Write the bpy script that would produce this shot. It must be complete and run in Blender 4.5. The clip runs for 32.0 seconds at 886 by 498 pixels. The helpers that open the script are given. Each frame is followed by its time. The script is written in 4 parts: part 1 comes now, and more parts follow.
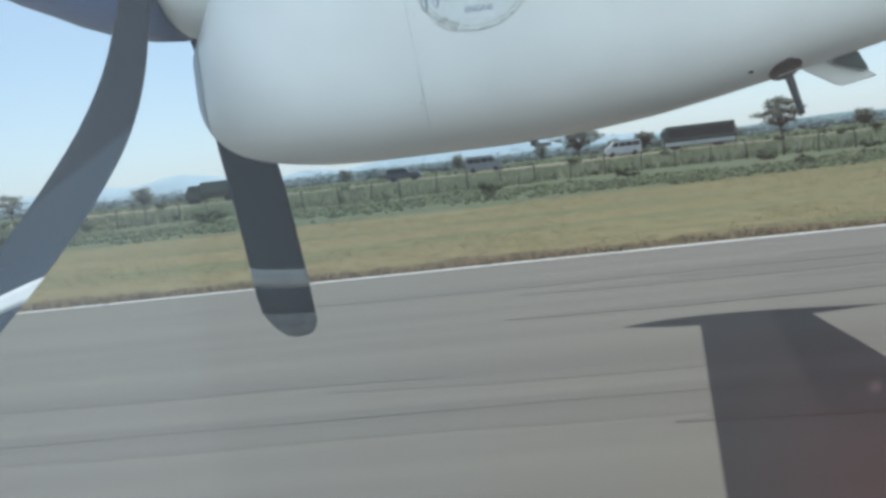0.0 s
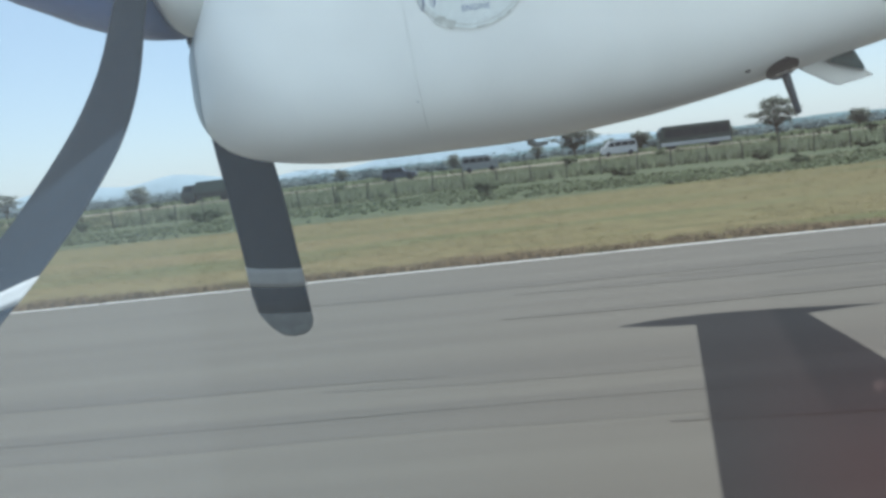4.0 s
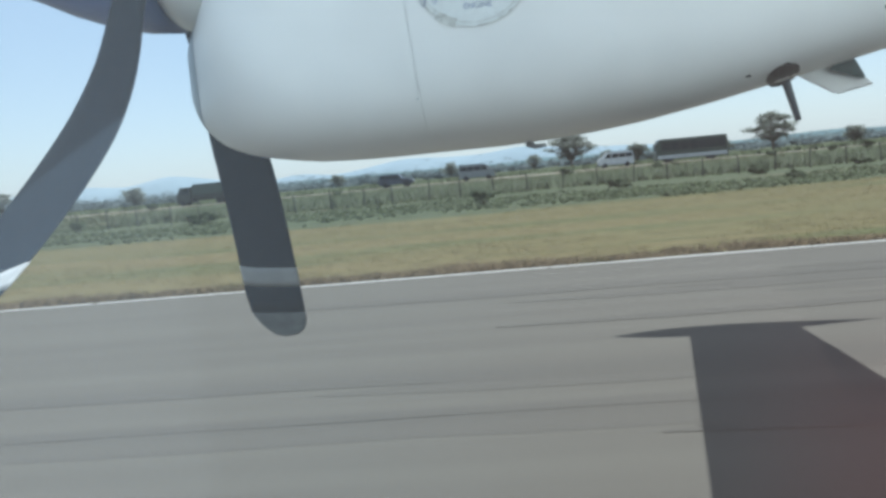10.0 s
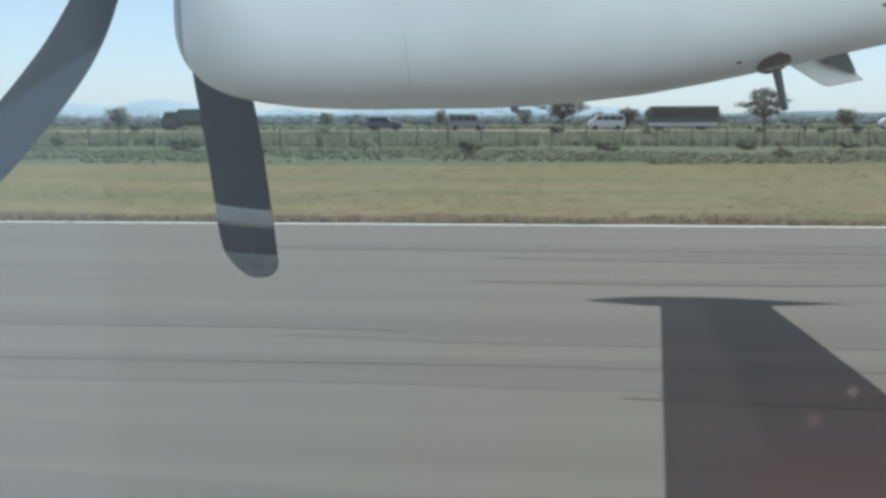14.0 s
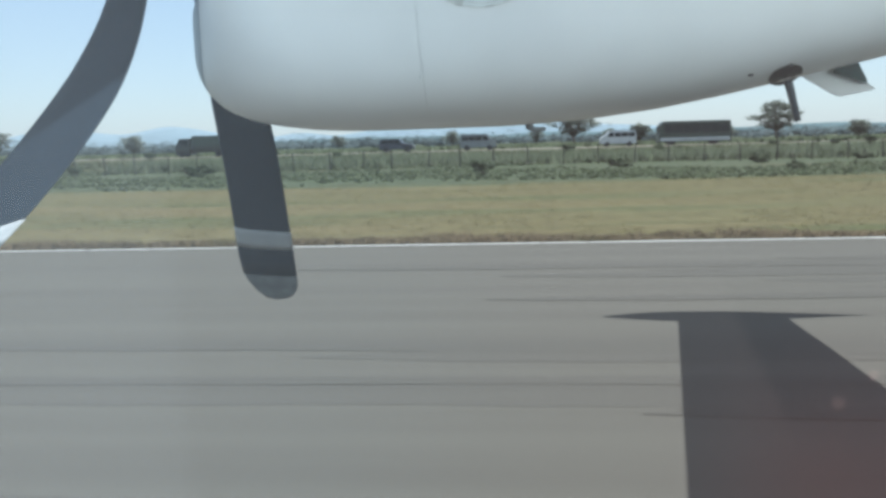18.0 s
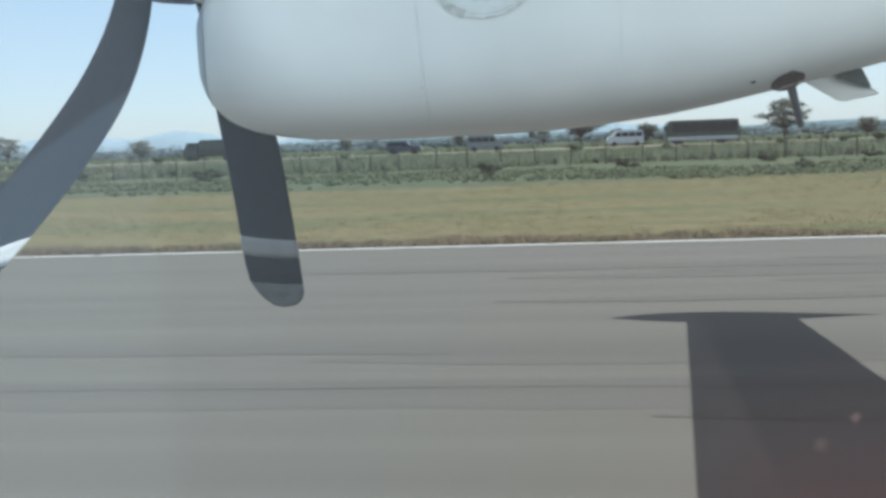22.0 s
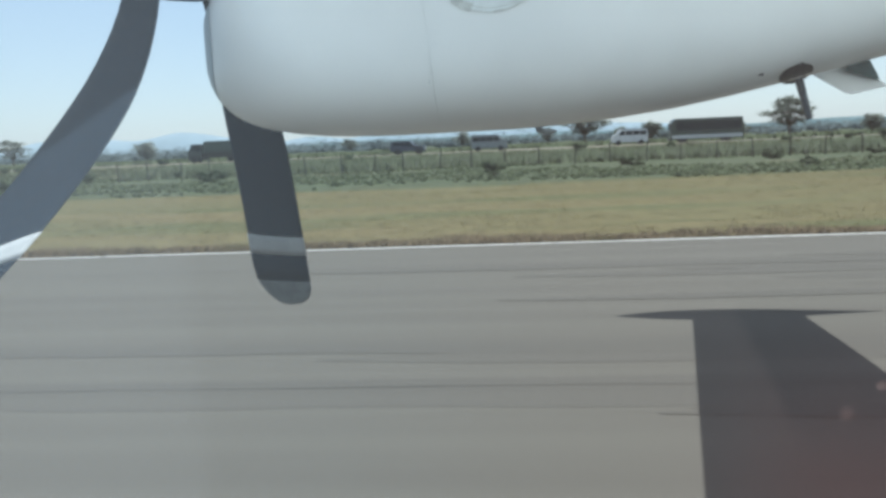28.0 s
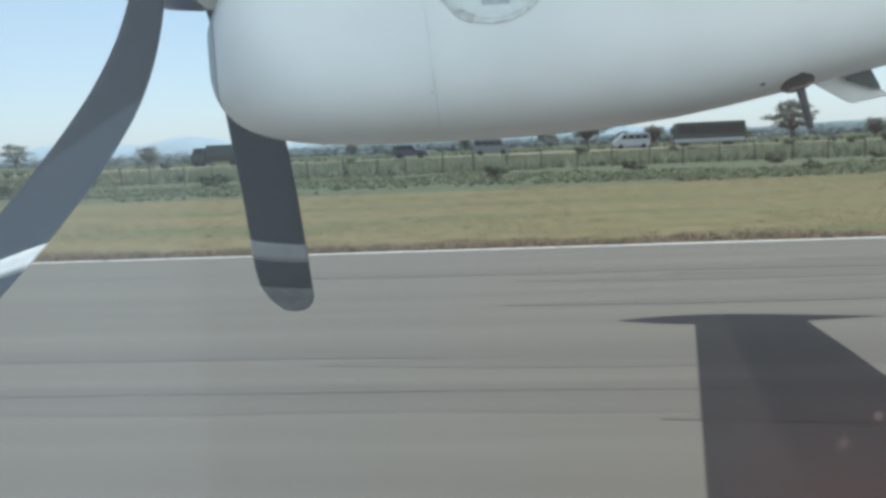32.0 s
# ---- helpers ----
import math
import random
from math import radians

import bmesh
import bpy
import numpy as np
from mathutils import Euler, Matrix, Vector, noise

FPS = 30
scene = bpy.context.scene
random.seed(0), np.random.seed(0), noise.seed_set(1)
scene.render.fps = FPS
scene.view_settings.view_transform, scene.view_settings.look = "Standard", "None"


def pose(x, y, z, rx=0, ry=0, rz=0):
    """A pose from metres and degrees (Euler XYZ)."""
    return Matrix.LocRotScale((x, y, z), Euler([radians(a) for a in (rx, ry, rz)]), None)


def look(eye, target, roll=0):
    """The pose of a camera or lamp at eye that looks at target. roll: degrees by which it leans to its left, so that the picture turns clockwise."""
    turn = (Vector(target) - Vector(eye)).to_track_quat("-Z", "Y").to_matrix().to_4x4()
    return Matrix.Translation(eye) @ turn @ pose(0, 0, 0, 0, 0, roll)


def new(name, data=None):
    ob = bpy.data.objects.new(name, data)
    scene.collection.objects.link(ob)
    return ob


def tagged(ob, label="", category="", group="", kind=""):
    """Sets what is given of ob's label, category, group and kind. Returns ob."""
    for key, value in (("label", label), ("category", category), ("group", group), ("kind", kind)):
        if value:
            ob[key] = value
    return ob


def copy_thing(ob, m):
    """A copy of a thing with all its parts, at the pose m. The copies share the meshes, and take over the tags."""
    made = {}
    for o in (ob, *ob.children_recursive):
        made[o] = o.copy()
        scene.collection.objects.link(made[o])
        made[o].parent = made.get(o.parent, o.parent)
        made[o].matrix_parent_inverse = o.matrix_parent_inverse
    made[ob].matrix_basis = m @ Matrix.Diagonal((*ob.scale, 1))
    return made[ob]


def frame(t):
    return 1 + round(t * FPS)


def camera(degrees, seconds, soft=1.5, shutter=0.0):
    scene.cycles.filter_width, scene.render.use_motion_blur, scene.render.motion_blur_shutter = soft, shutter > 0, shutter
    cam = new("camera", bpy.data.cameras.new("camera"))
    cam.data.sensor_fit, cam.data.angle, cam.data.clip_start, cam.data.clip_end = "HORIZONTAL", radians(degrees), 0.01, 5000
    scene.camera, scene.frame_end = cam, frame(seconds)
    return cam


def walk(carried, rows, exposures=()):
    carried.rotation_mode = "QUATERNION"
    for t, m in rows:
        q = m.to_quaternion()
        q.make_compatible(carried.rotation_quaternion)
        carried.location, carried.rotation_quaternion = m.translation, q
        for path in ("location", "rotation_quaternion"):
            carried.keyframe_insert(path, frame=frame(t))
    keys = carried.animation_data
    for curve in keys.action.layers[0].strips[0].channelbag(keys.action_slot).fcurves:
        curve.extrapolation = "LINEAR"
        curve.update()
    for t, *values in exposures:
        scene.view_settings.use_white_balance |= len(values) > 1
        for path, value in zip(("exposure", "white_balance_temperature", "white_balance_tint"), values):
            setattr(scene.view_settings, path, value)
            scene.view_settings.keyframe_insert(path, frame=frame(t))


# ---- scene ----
# Seat by the window of a small high-wing turboprop that stands on a runway.
# +y is outboard, +x is aft, the eye is about two metres over the asphalt.
cam = camera(56.0, 32.0, soft=3.3)
HEADING = 3.7  # degrees by which the aircraft stands askew to the runway's edge
# seconds, eye, yaw to the left, pitch up, roll, all in the aircraft's own axes
PATH = [
    (0.0, -0.002, -0.004, 2.046, 2.11, -5.51, -6.53),
    (0.5, -0.006, -0.005, 2.038, 2.24, -5.33, -6.50),
    (1.0, -0.002, -0.006, 2.044, 2.37, -5.41, -6.46),
    (1.5, -0.005, -0.004, 2.043, 2.31, -5.42, -6.29),
    (2.0, 0.001, -0.008, 2.029, 2.58, -4.98, -6.44),
    (2.5, 0.004, -0.009, 2.049, 2.47, -5.54, -6.30),
    (3.0, 0.002, -0.009, 2.051, 2.42, -5.51, -6.43),
    (3.5, -0.001, -0.006, 2.045, 2.20, -5.49, -6.52),
    (5.5, -0.007, 0.010, 2.045, 0.89, -5.93, -6.14),
    (6.0, -0.001, 0.007, 2.023, 1.06, -5.74, -5.80),
    (6.5, -0.005, 0.014, 2.041, 0.49, -5.77, -5.43),
    (7.0, -0.017, 0.022, 2.031, 0.04, -5.59, -5.75),
    (7.5, -0.008, 0.012, 2.050, 0.60, -6.11, -5.42),
    (8.0, -0.009, 0.014, 2.049, 0.46, -5.93, -5.04),
    (8.5, -0.005, 0.010, 2.043, 1.08, -5.65, -5.32),
    (9.0, -0.006, 0.002, 2.038, 1.43, -5.37, -5.26),
    (9.5, -0.004, 0.002, 2.032, 1.51, -5.16, -5.24),
    (10.0, -0.007, 0.007, 2.029, 1.45, -5.07, -5.22),
    (10.5, -0.005, 0.004, 2.034, 1.65, -5.54, -5.57),
    (11.0, -0.006, 0.006, 2.061, 1.55, -6.08, -4.99),
    (11.5, -0.008, 0.002, 2.031, 1.65, -5.43, -4.76),
    (12.0, 0.004, 0.030, 2.048, 0.50, -8.80, -0.58),
    (12.5, 0.015, 0.039, 2.052, 0.03, -9.67, 0.20),
    (13.0, 0.019, 0.032, 2.027, 0.12, -9.14, 0.13),
    (13.5, 0.016, 0.036, 2.039, 0.29, -8.49, -0.30),
    (14.0, 0.009, 0.017, 2.051, 0.30, -8.68, -0.12),
    (14.5, 0.010, 0.015, 2.038, 0.55, -8.01, -0.68),
    (16.5, -0.003, 0.002, 2.055, 1.02, -7.24, -1.30),
    (17.0, -0.007, 0.001, 2.055, 0.98, -7.24, -1.50),
    (17.5, -0.003, 0.000, 2.048, 1.08, -7.21, -1.52),
    (18.0, -0.000, -0.003, 2.048, 1.26, -7.28, -1.52),
    (18.5, -0.001, 0.000, 2.056, 1.21, -7.51, -1.50),
    (19.0, -0.000, -0.001, 2.057, 1.25, -7.47, -1.78),
    (19.5, -0.003, -0.005, 2.052, 1.31, -7.40, -2.03),
    (20.0, 0.001, -0.006, 2.049, 1.52, -7.28, -2.15),
    (20.5, 0.001, -0.003, 2.058, 1.67, -7.33, -2.10),
    (21.0, 0.002, -0.009, 2.045, 1.87, -6.87, -2.37),
    (21.5, 0.002, -0.006, 2.052, 1.75, -7.01, -2.19),
    (22.0, 0.008, -0.005, 2.063, 1.81, -7.16, -2.10),
    (22.5, 0.006, -0.008, 2.061, 1.86, -7.11, -2.23),
    (23.0, 0.007, -0.009, 2.059, 2.07, -6.86, -2.08),
    (23.5, 0.007, -0.004, 2.074, 2.12, -7.13, -2.00),
    (24.0, 0.003, -0.009, 2.072, 2.22, -7.14, -2.27),
    (24.5, 0.005, -0.010, 2.071, 2.27, -7.32, -2.10),
    (26.5, 0.001, -0.011, 2.064, 2.03, -7.10, -2.13),
    (27.0, 0.002, -0.010, 2.072, 1.95, -7.31, -2.16),
    (27.5, -0.000, -0.010, 2.068, 2.00, -7.15, -2.26),
    (28.0, 0.001, -0.007, 2.054, 2.13, -7.16, -2.47),
    (28.5, 0.007, -0.011, 2.062, 2.40, -7.19, -1.98),
    (29.0, 0.001, -0.009, 2.059, 2.14, -7.11, -2.54),
    (29.5, 0.008, -0.009, 2.079, 2.23, -7.61, -2.22),
    (30.0, 0.002, -0.007, 2.044, 2.23, -6.55, -2.41),
    (30.5, 0.007, -0.014, 2.060, 2.47, -6.81, -2.38),
    (31.0, 0.005, -0.009, 2.062, 2.34, -6.75, -2.54),
    (31.5, 0.004, -0.006, 2.071, 2.24, -7.06, -2.30),
    (32.0, 0.001, -0.011, 2.064, 2.27, -6.89, -2.48),
]


def seat_pose(x, y, z, yaw, pitch, roll):
    a, b = radians(yaw), radians(pitch)
    ahead = Vector((-math.sin(a) * math.cos(b), math.cos(a) * math.cos(b), math.sin(b)))
    eye = Vector((x, y, z))
    return pose(0, 0, 0, 0, 0, HEADING) @ look(eye, eye + ahead, roll)


walk(cam, [(t, seat_pose(*p)) for t, *p in PATH], exposures=[(0.0, 0.92, 5880, 5), (12.0, 0.92, 5880, 5), (21.0, 0.92, 5905, 5), (27.0, 0.92, 5960, 5), (32.0, 0.92, 5960, 5)])

# ---- light ----
SUN = Vector((0.42, 1.35, 2.95)).normalized()  # in the aircraft's axes
SUN_OUT = pose(0, 0, 0, 0, 0, HEADING) @ SUN
world = bpy.data.worlds.new("sky")
scene.world = world
world.use_nodes = True
wn = world.node_tree.nodes
sky = wn.new("ShaderNodeTexSky")
sky.sky_type = "NISHITA"
sky.sun_disc = False
sky.sun_elevation = math.asin(SUN_OUT.z)
sky.sun_rotation = math.atan2(SUN_OUT.x, SUN_OUT.y)
sky.air_density, sky.dust_density, sky.ozone_density = 1.0, 1.0, 2.4
wn["Background"].inputs["Strength"].default_value = 0.110
# tropical haze: the sky's own blue thinned by an even, pale veil
haze = wn.new("ShaderNodeMix")
haze.data_type = "RGBA"
haze.inputs[0].default_value = 0.72
veil = wn.new("ShaderNodeMix")  # whiter and brighter towards the horizon
veil.data_type = "RGBA"
veil.inputs[6].default_value, veil.inputs[7].default_value = (2.68, 3.08, 3.38, 1), (2.05, 2.56, 3.02, 1)
height = wn.new("ShaderNodeSeparateXYZ")
world.node_tree.links.new(wn.new("ShaderNodeTexCoord").outputs["Generated"], height.inputs[0])
rise = wn.new("ShaderNodeMapRange")
rise.interpolation_type = "SMOOTHSTEP"
rise.inputs["From Min"].default_value, rise.inputs["From Max"].default_value = -0.02, 0.24
world.node_tree.links.new(height.outputs["Z"], rise.inputs["Value"])
world.node_tree.links.new(rise.outputs["Result"], veil.inputs[0])
world.node_tree.links.new(veil.outputs[2], haze.inputs[7])
world.node_tree.links.new(sky.outputs["Color"], haze.inputs[6])
world.node_tree.links.new(haze.outputs[2], wn["Background"].inputs["Color"])
sun_data = bpy.data.lights.new("sun", "SUN")
sun_data.energy, sun_data.angle, sun_data.color = 4.0, radians(0.53), (1.0, 0.96, 0.9)
sun = new("sun", sun_data)
sun.matrix_world = look(SUN_OUT * 100, (0, 0, 0))

# ---- materials ----


def surface(name, a, b, rough=0.7, scale=4.0, stretch=(1, 1, 1), fine=60.0, fine_amount=0.25, bump=0.15, metal=0.0,
            spot=None, spot_scale=1.0, spot_at=0.62, world_space=False, jitter=0.0, coat=0.0, spec=0.5, thin=0.0):
    """Two colours mixed by a coarse noise, a fine grain over them, an optional third colour in spots. thin: the share of light that leaves let through."""
    m = bpy.data.materials.new(name)
    m.use_nodes = True
    nt = m.node_tree
    N, L = nt.nodes, nt.links
    p = N["Principled BSDF"]
    p.inputs["Roughness"].default_value, p.inputs["Metallic"].default_value = rough, metal
    p.inputs["Coat Weight"].default_value, p.inputs["Specular IOR Level"].default_value = coat, spec
    if world_space:
        co = N.new("ShaderNodeNewGeometry").outputs["Position"]
    else:
        co = N.new("ShaderNodeTexCoord").outputs["Object"]
    mp = N.new("ShaderNodeMapping")
    mp.inputs["Scale"].default_value = stretch
    L.new(co, mp.inputs["Vector"])

    def grain(s, detail=5.0, vec=mp.outputs["Vector"]):
        n = N.new("ShaderNodeTexNoise")
        n.inputs["Scale"].default_value, n.inputs["Detail"].default_value, n.inputs["Roughness"].default_value = s, detail, 0.62
        L.new(vec, n.inputs["Vector"])
        return n.outputs["Fac"]

    def span(fac, lo, hi):
        r = N.new("ShaderNodeMapRange")
        r.inputs["From Min"].default_value, r.inputs["From Max"].default_value = lo, hi
        L.new(fac, r.inputs["Value"])
        return r.outputs["Result"]

    def mix(fac, c1, c2, mode="MIX"):
        x = N.new("ShaderNodeMix")
        x.data_type, x.blend_type = "RGBA", mode
        for socket, value in ((x.inputs[0], fac), (x.inputs[6], c1), (x.inputs[7], c2)):
            if isinstance(value, bpy.types.NodeSocket):
                L.new(value, socket)
            elif isinstance(value, (int, float)):
                socket.default_value = value
            else:
                socket.default_value = (*value, 1)
        return x.outputs[2]

    col = mix(span(grain(scale), 0.32, 0.68), a, b)
    if spot:
        col = mix(span(grain(spot_scale, 6.0), spot_at, spot_at + 0.1), col, spot)
    g = grain(fine, 3.0, co)
    lo, hi = 1 - fine_amount, 1 + fine_amount
    gv = N.new("ShaderNodeMapRange")
    gv.inputs["From Min"].default_value, gv.inputs["From Max"].default_value = 0.3, 0.7
    gv.inputs["To Min"].default_value, gv.inputs["To Max"].default_value = lo, hi
    L.new(g, gv.inputs["Value"])
    cb = N.new("ShaderNodeCombineColor")
    for k in range(3):
        L.new(gv.outputs["Result"], cb.inputs[k])
    col = mix(1.0, col, cb.outputs["Color"], "MULTIPLY")
    if jitter:
        isl = N.new("ShaderNodeNewGeometry").outputs["Random Per Island"]
        jr = N.new("ShaderNodeMapRange")
        jr.inputs["To Min"].default_value, jr.inputs["To Max"].default_value = 1 - jitter, 1 + jitter
        L.new(isl, jr.inputs["Value"])
        cj = N.new("ShaderNodeCombineColor")
        for k in range(3):
            L.new(jr.outputs["Result"], cj.inputs[k])
        col = mix(1.0, col, cj.outputs["Color"], "MULTIPLY")
    L.new(col, p.inputs["Base Color"])
    if bump:
        bp = N.new("ShaderNodeBump")
        bp.inputs["Strength"].default_value, bp.inputs["Distance"].default_value = bump, 0.01
        L.new(g, bp.inputs["Height"])
        L.new(bp.outputs["Normal"], p.inputs["Normal"])
    if thin:
        tr, ms = N.new("ShaderNodeBsdfTranslucent"), N.new("ShaderNodeMixShader")
        ms.inputs["Fac"].default_value = thin
        L.new(col, tr.inputs["Color"])
        L.new(p.outputs["BSDF"], ms.inputs[1])
        L.new(tr.outputs["BSDF"], ms.inputs[2])
        L.new(ms.outputs["Shader"], N["Material Output"].inputs["Surface"])
    return m


M = {}
M["asphalt"] = surface("asphalt", (0.0672, 0.0610, 0.0508), (0.0806, 0.0745, 0.0618), 0.92, 1.7, (0.035, 1.0, 1.0), 45, 0.16, 0.3,
                       spot=(0.0515, 0.0475, 0.0425), spot_scale=0.55, spot_at=0.60, world_space=True, spec=0.25)
M["rubber_mark"] = surface("rubber_streak", (0.0610, 0.0560, 0.0472), (0.0690, 0.0632, 0.0530), 0.92, 0.8, (0.1, 3, 1), 30, 0.2, 0, world_space=True, spec=0.25)
M["line"] = surface("line_paint", (0.310, 0.302, 0.279), (0.402, 0.395, 0.364), 0.7, 1.5, fine=25, fine_amount=0.2, spot=(0.232, 0.224, 0.202),
                    spot_scale=1.8, spot_at=0.6, world_space=True)
M["concrete"] = surface("concrete_patch", (0.217, 0.202, 0.166), (0.274, 0.260, 0.217), 0.9, 1.2, fine=30, world_space=True)
M["soil"] = surface("dry_ground", (0.112, 0.088, 0.043), (0.078, 0.074, 0.032), 0.95, 0.09, (0.22, 1.2, 1), fine=1.5, fine_amount=0.2, bump=0.2,
                    spot=(0.066, 0.070, 0.029), spot_scale=0.13, spot_at=0.50, world_space=True, spec=0.1)
M["field"] = surface("field_soil", (0.054, 0.063, 0.034), (0.047, 0.060, 0.031), 0.95, 0.05, (0.5, 1.4, 1), 1.5, 0.3, 0.3,
                     spot=(0.082, 0.073, 0.042), spot_scale=0.07, spot_at=0.58, world_space=True, spec=0.1)
M["grass"] = surface("dry_grass", (0.139, 0.109, 0.051), (0.095, 0.090, 0.038), 0.9, 0.09, (0.22, 1.2, 1), fine=1.5, fine_amount=0.2, bump=0,
                     spot=(0.082, 0.087, 0.035), spot_scale=0.13, spot_at=0.50, world_space=True, jitter=0.16, spec=0.1)
M["straw"] = surface("dead_straw", (0.118, 0.090, 0.056), (0.082, 0.066, 0.042), 0.9, 0.5, fine=2.0, fine_amount=0.25, bump=0,
                     spot=(0.088, 0.086, 0.040), spot_scale=0.35, spot_at=0.55, world_space=True, jitter=0.3, spec=0.1)
M["tall"] = surface("tall_grass", (0.074, 0.078, 0.041), (0.058, 0.070, 0.035), 0.9, 0.12, (0.5, 1.3, 1), 3.0, 0.15, 0,
                    world_space=True, jitter=0.18, spec=0.1, thin=0.4)
M["weed"] = surface("green_weed", (0.092, 0.122, 0.064), (0.112, 0.134, 0.075), 0.8, 0.25, fine=1.0, fine_amount=0.12, bump=0, world_space=True, jitter=0.08, spec=0.2, thin=0.45)
M["shrub"] = surface("shrub_leaf", (0.080, 0.112, 0.062), (0.105, 0.135, 0.078), 0.8, 0.7, fine=6, bump=0, world_space=True, jitter=0.3, spec=0.2, thin=0.5)
M["maize"] = surface("maize_leaf", (0.052, 0.074, 0.035), (0.090, 0.112, 0.064), 0.7, 0.4, fine=6, bump=0, world_space=True, jitter=0.3, spec=0.3, thin=0.4)
# field trees: leaves paled and greyed, air haze put into the colour
M["leaf"] = surface("hazed_tree_leaf", (0.189, 0.217, 0.182), (0.231, 0.252, 0.210), 0.75, 0.5, fine=4, bump=0, world_space=True, jitter=0.3, spec=0.2, thin=0.5)
M["bark"] = surface("bark", (0.09, 0.07, 0.05), (0.14, 0.11, 0.085), 0.9, 3, (1, 1, 0.3), 20)
# far belts lightened and blued in the base colour to look hazy
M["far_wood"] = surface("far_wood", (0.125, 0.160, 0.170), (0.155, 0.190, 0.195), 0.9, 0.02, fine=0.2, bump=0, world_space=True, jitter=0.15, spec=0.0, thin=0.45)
# hill and ridge: the haze of distance is mixed into these pale blues
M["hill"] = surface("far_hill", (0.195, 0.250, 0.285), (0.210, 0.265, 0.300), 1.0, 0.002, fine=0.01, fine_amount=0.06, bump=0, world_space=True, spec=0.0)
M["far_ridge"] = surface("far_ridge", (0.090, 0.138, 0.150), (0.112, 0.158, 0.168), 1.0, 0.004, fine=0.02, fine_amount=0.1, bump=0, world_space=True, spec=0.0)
M["white"] = surface("white_aircraft_paint", (0.82, 0.855, 0.85), (0.86, 0.89, 0.885), 0.38, 1.6, (0.6, 1, 2.5), 9, 0.03, 0.0,
                     spot=(0.82, 0.86, 0.85), spot_scale=3.0, spot_at=0.66, coat=0.2)
M["lip"] = surface("bare_lip_metal", (0.33, 0.40, 0.44), (0.40, 0.47, 0.51), 0.45, 6, fine=40, fine_amount=0.1, bump=0, metal=0.15)
M["seam"] = surface("panel_gap", (0.54, 0.57, 0.56), (0.76, 0.79, 0.78), 0.8, 14, fine=90, bump=0)
M["blade"] = surface("dark_blade_paint", (0.008, 0.017, 0.029), (0.011, 0.022, 0.036), 0.85, 5, fine=50, fine_amount=0.15, bump=0, spec=0.05)
M["spinner"] = surface("navy_spinner_paint", (0.026, 0.068, 0.210), (0.036, 0.084, 0.235), 0.4, 4, fine=30, fine_amount=0.1, bump=0)
M["tip"] = surface("white_tip_paint", (0.27, 0.29, 0.30), (0.34, 0.36, 0.37), 0.7, 6, fine=50, fine_amount=0.1, bump=0, spec=0.2)
# greyer than the band; the tone stands in for a blurred tip
M["tip_dull"] = surface("dull_tip_paint", (0.11, 0.125, 0.13), (0.17, 0.185, 0.19), 0.75, 9, fine=50, fine_amount=0.2, bump=0, spec=0.15)
M["dark"] = surface("dark_metal", (0.03, 0.034, 0.038), (0.06, 0.065, 0.07), 0.5, 12, fine=80, bump=0)
M["mast"] = surface("blue_grey_mast", (0.065, 0.095, 0.125), (0.09, 0.12, 0.15), 0.45, 20, fine=90, bump=0)
M["teal"] = surface("dark_teal_paint", (0.02, 0.06, 0.065), (0.03, 0.08, 0.085), 0.45, 12, fine=60, bump=0)
M["decal"] = surface("decal_film", (0.72, 0.78, 0.78), (0.78, 0.84, 0.84), 0.35, 20, fine=90, fine_amount=0.06, bump=0)
M["decal_edge"] = surface("worn_decal_edge", (0.50, 0.53, 0.51), (0.64, 0.67, 0.64), 0.6, 40, fine=120, bump=0)
M["ink"] = surface("blue_ink", (0.22, 0.28, 0.42), (0.28, 0.34, 0.48), 0.5, 30, fine=90, bump=0)
M["lining"] = surface("cabin_lining", (0.42, 0.41, 0.38), (0.48, 0.47, 0.44), 0.7, 3, fine=60)
M["rubber"] = surface("tyre_rubber", (0.018, 0.018, 0.018), (0.03, 0.03, 0.03), 0.85, 8, fine=60)
M["post"] = surface("weathered_post", (0.050, 0.046, 0.040), (0.075, 0.069, 0.060), 0.95, 2, (1, 1, 0.4), 30)
M["wire"] = surface("galvanised_wire", (0.20, 0.20, 0.19), (0.28, 0.28, 0.27), 0.5, 5, fine=40, metal=0.5, bump=0)
M["track"] = surface("dust_road", (0.165, 0.148, 0.117), (0.199, 0.182, 0.148), 0.95, 0.3, (0.2, 1, 1), 4, world_space=True)
M["lane"] = surface("lane_asphalt", (0.055, 0.054, 0.052), (0.075, 0.073, 0.07), 0.9, 0.5, (0.3, 1, 1), 20, world_space=True)
M["glass_dark"] = surface("vehicle_glass", (0.02, 0.025, 0.028), (0.03, 0.036, 0.04), 0.08, 3, fine=20, fine_amount=0.05, bump=0)


def paint(name, c, rough=0.35):
    d = [v * 0.85 for v in c]
    return surface(name, c, d, rough, 1.2, fine=14, fine_amount=0.08, bump=0, coat=0.3)


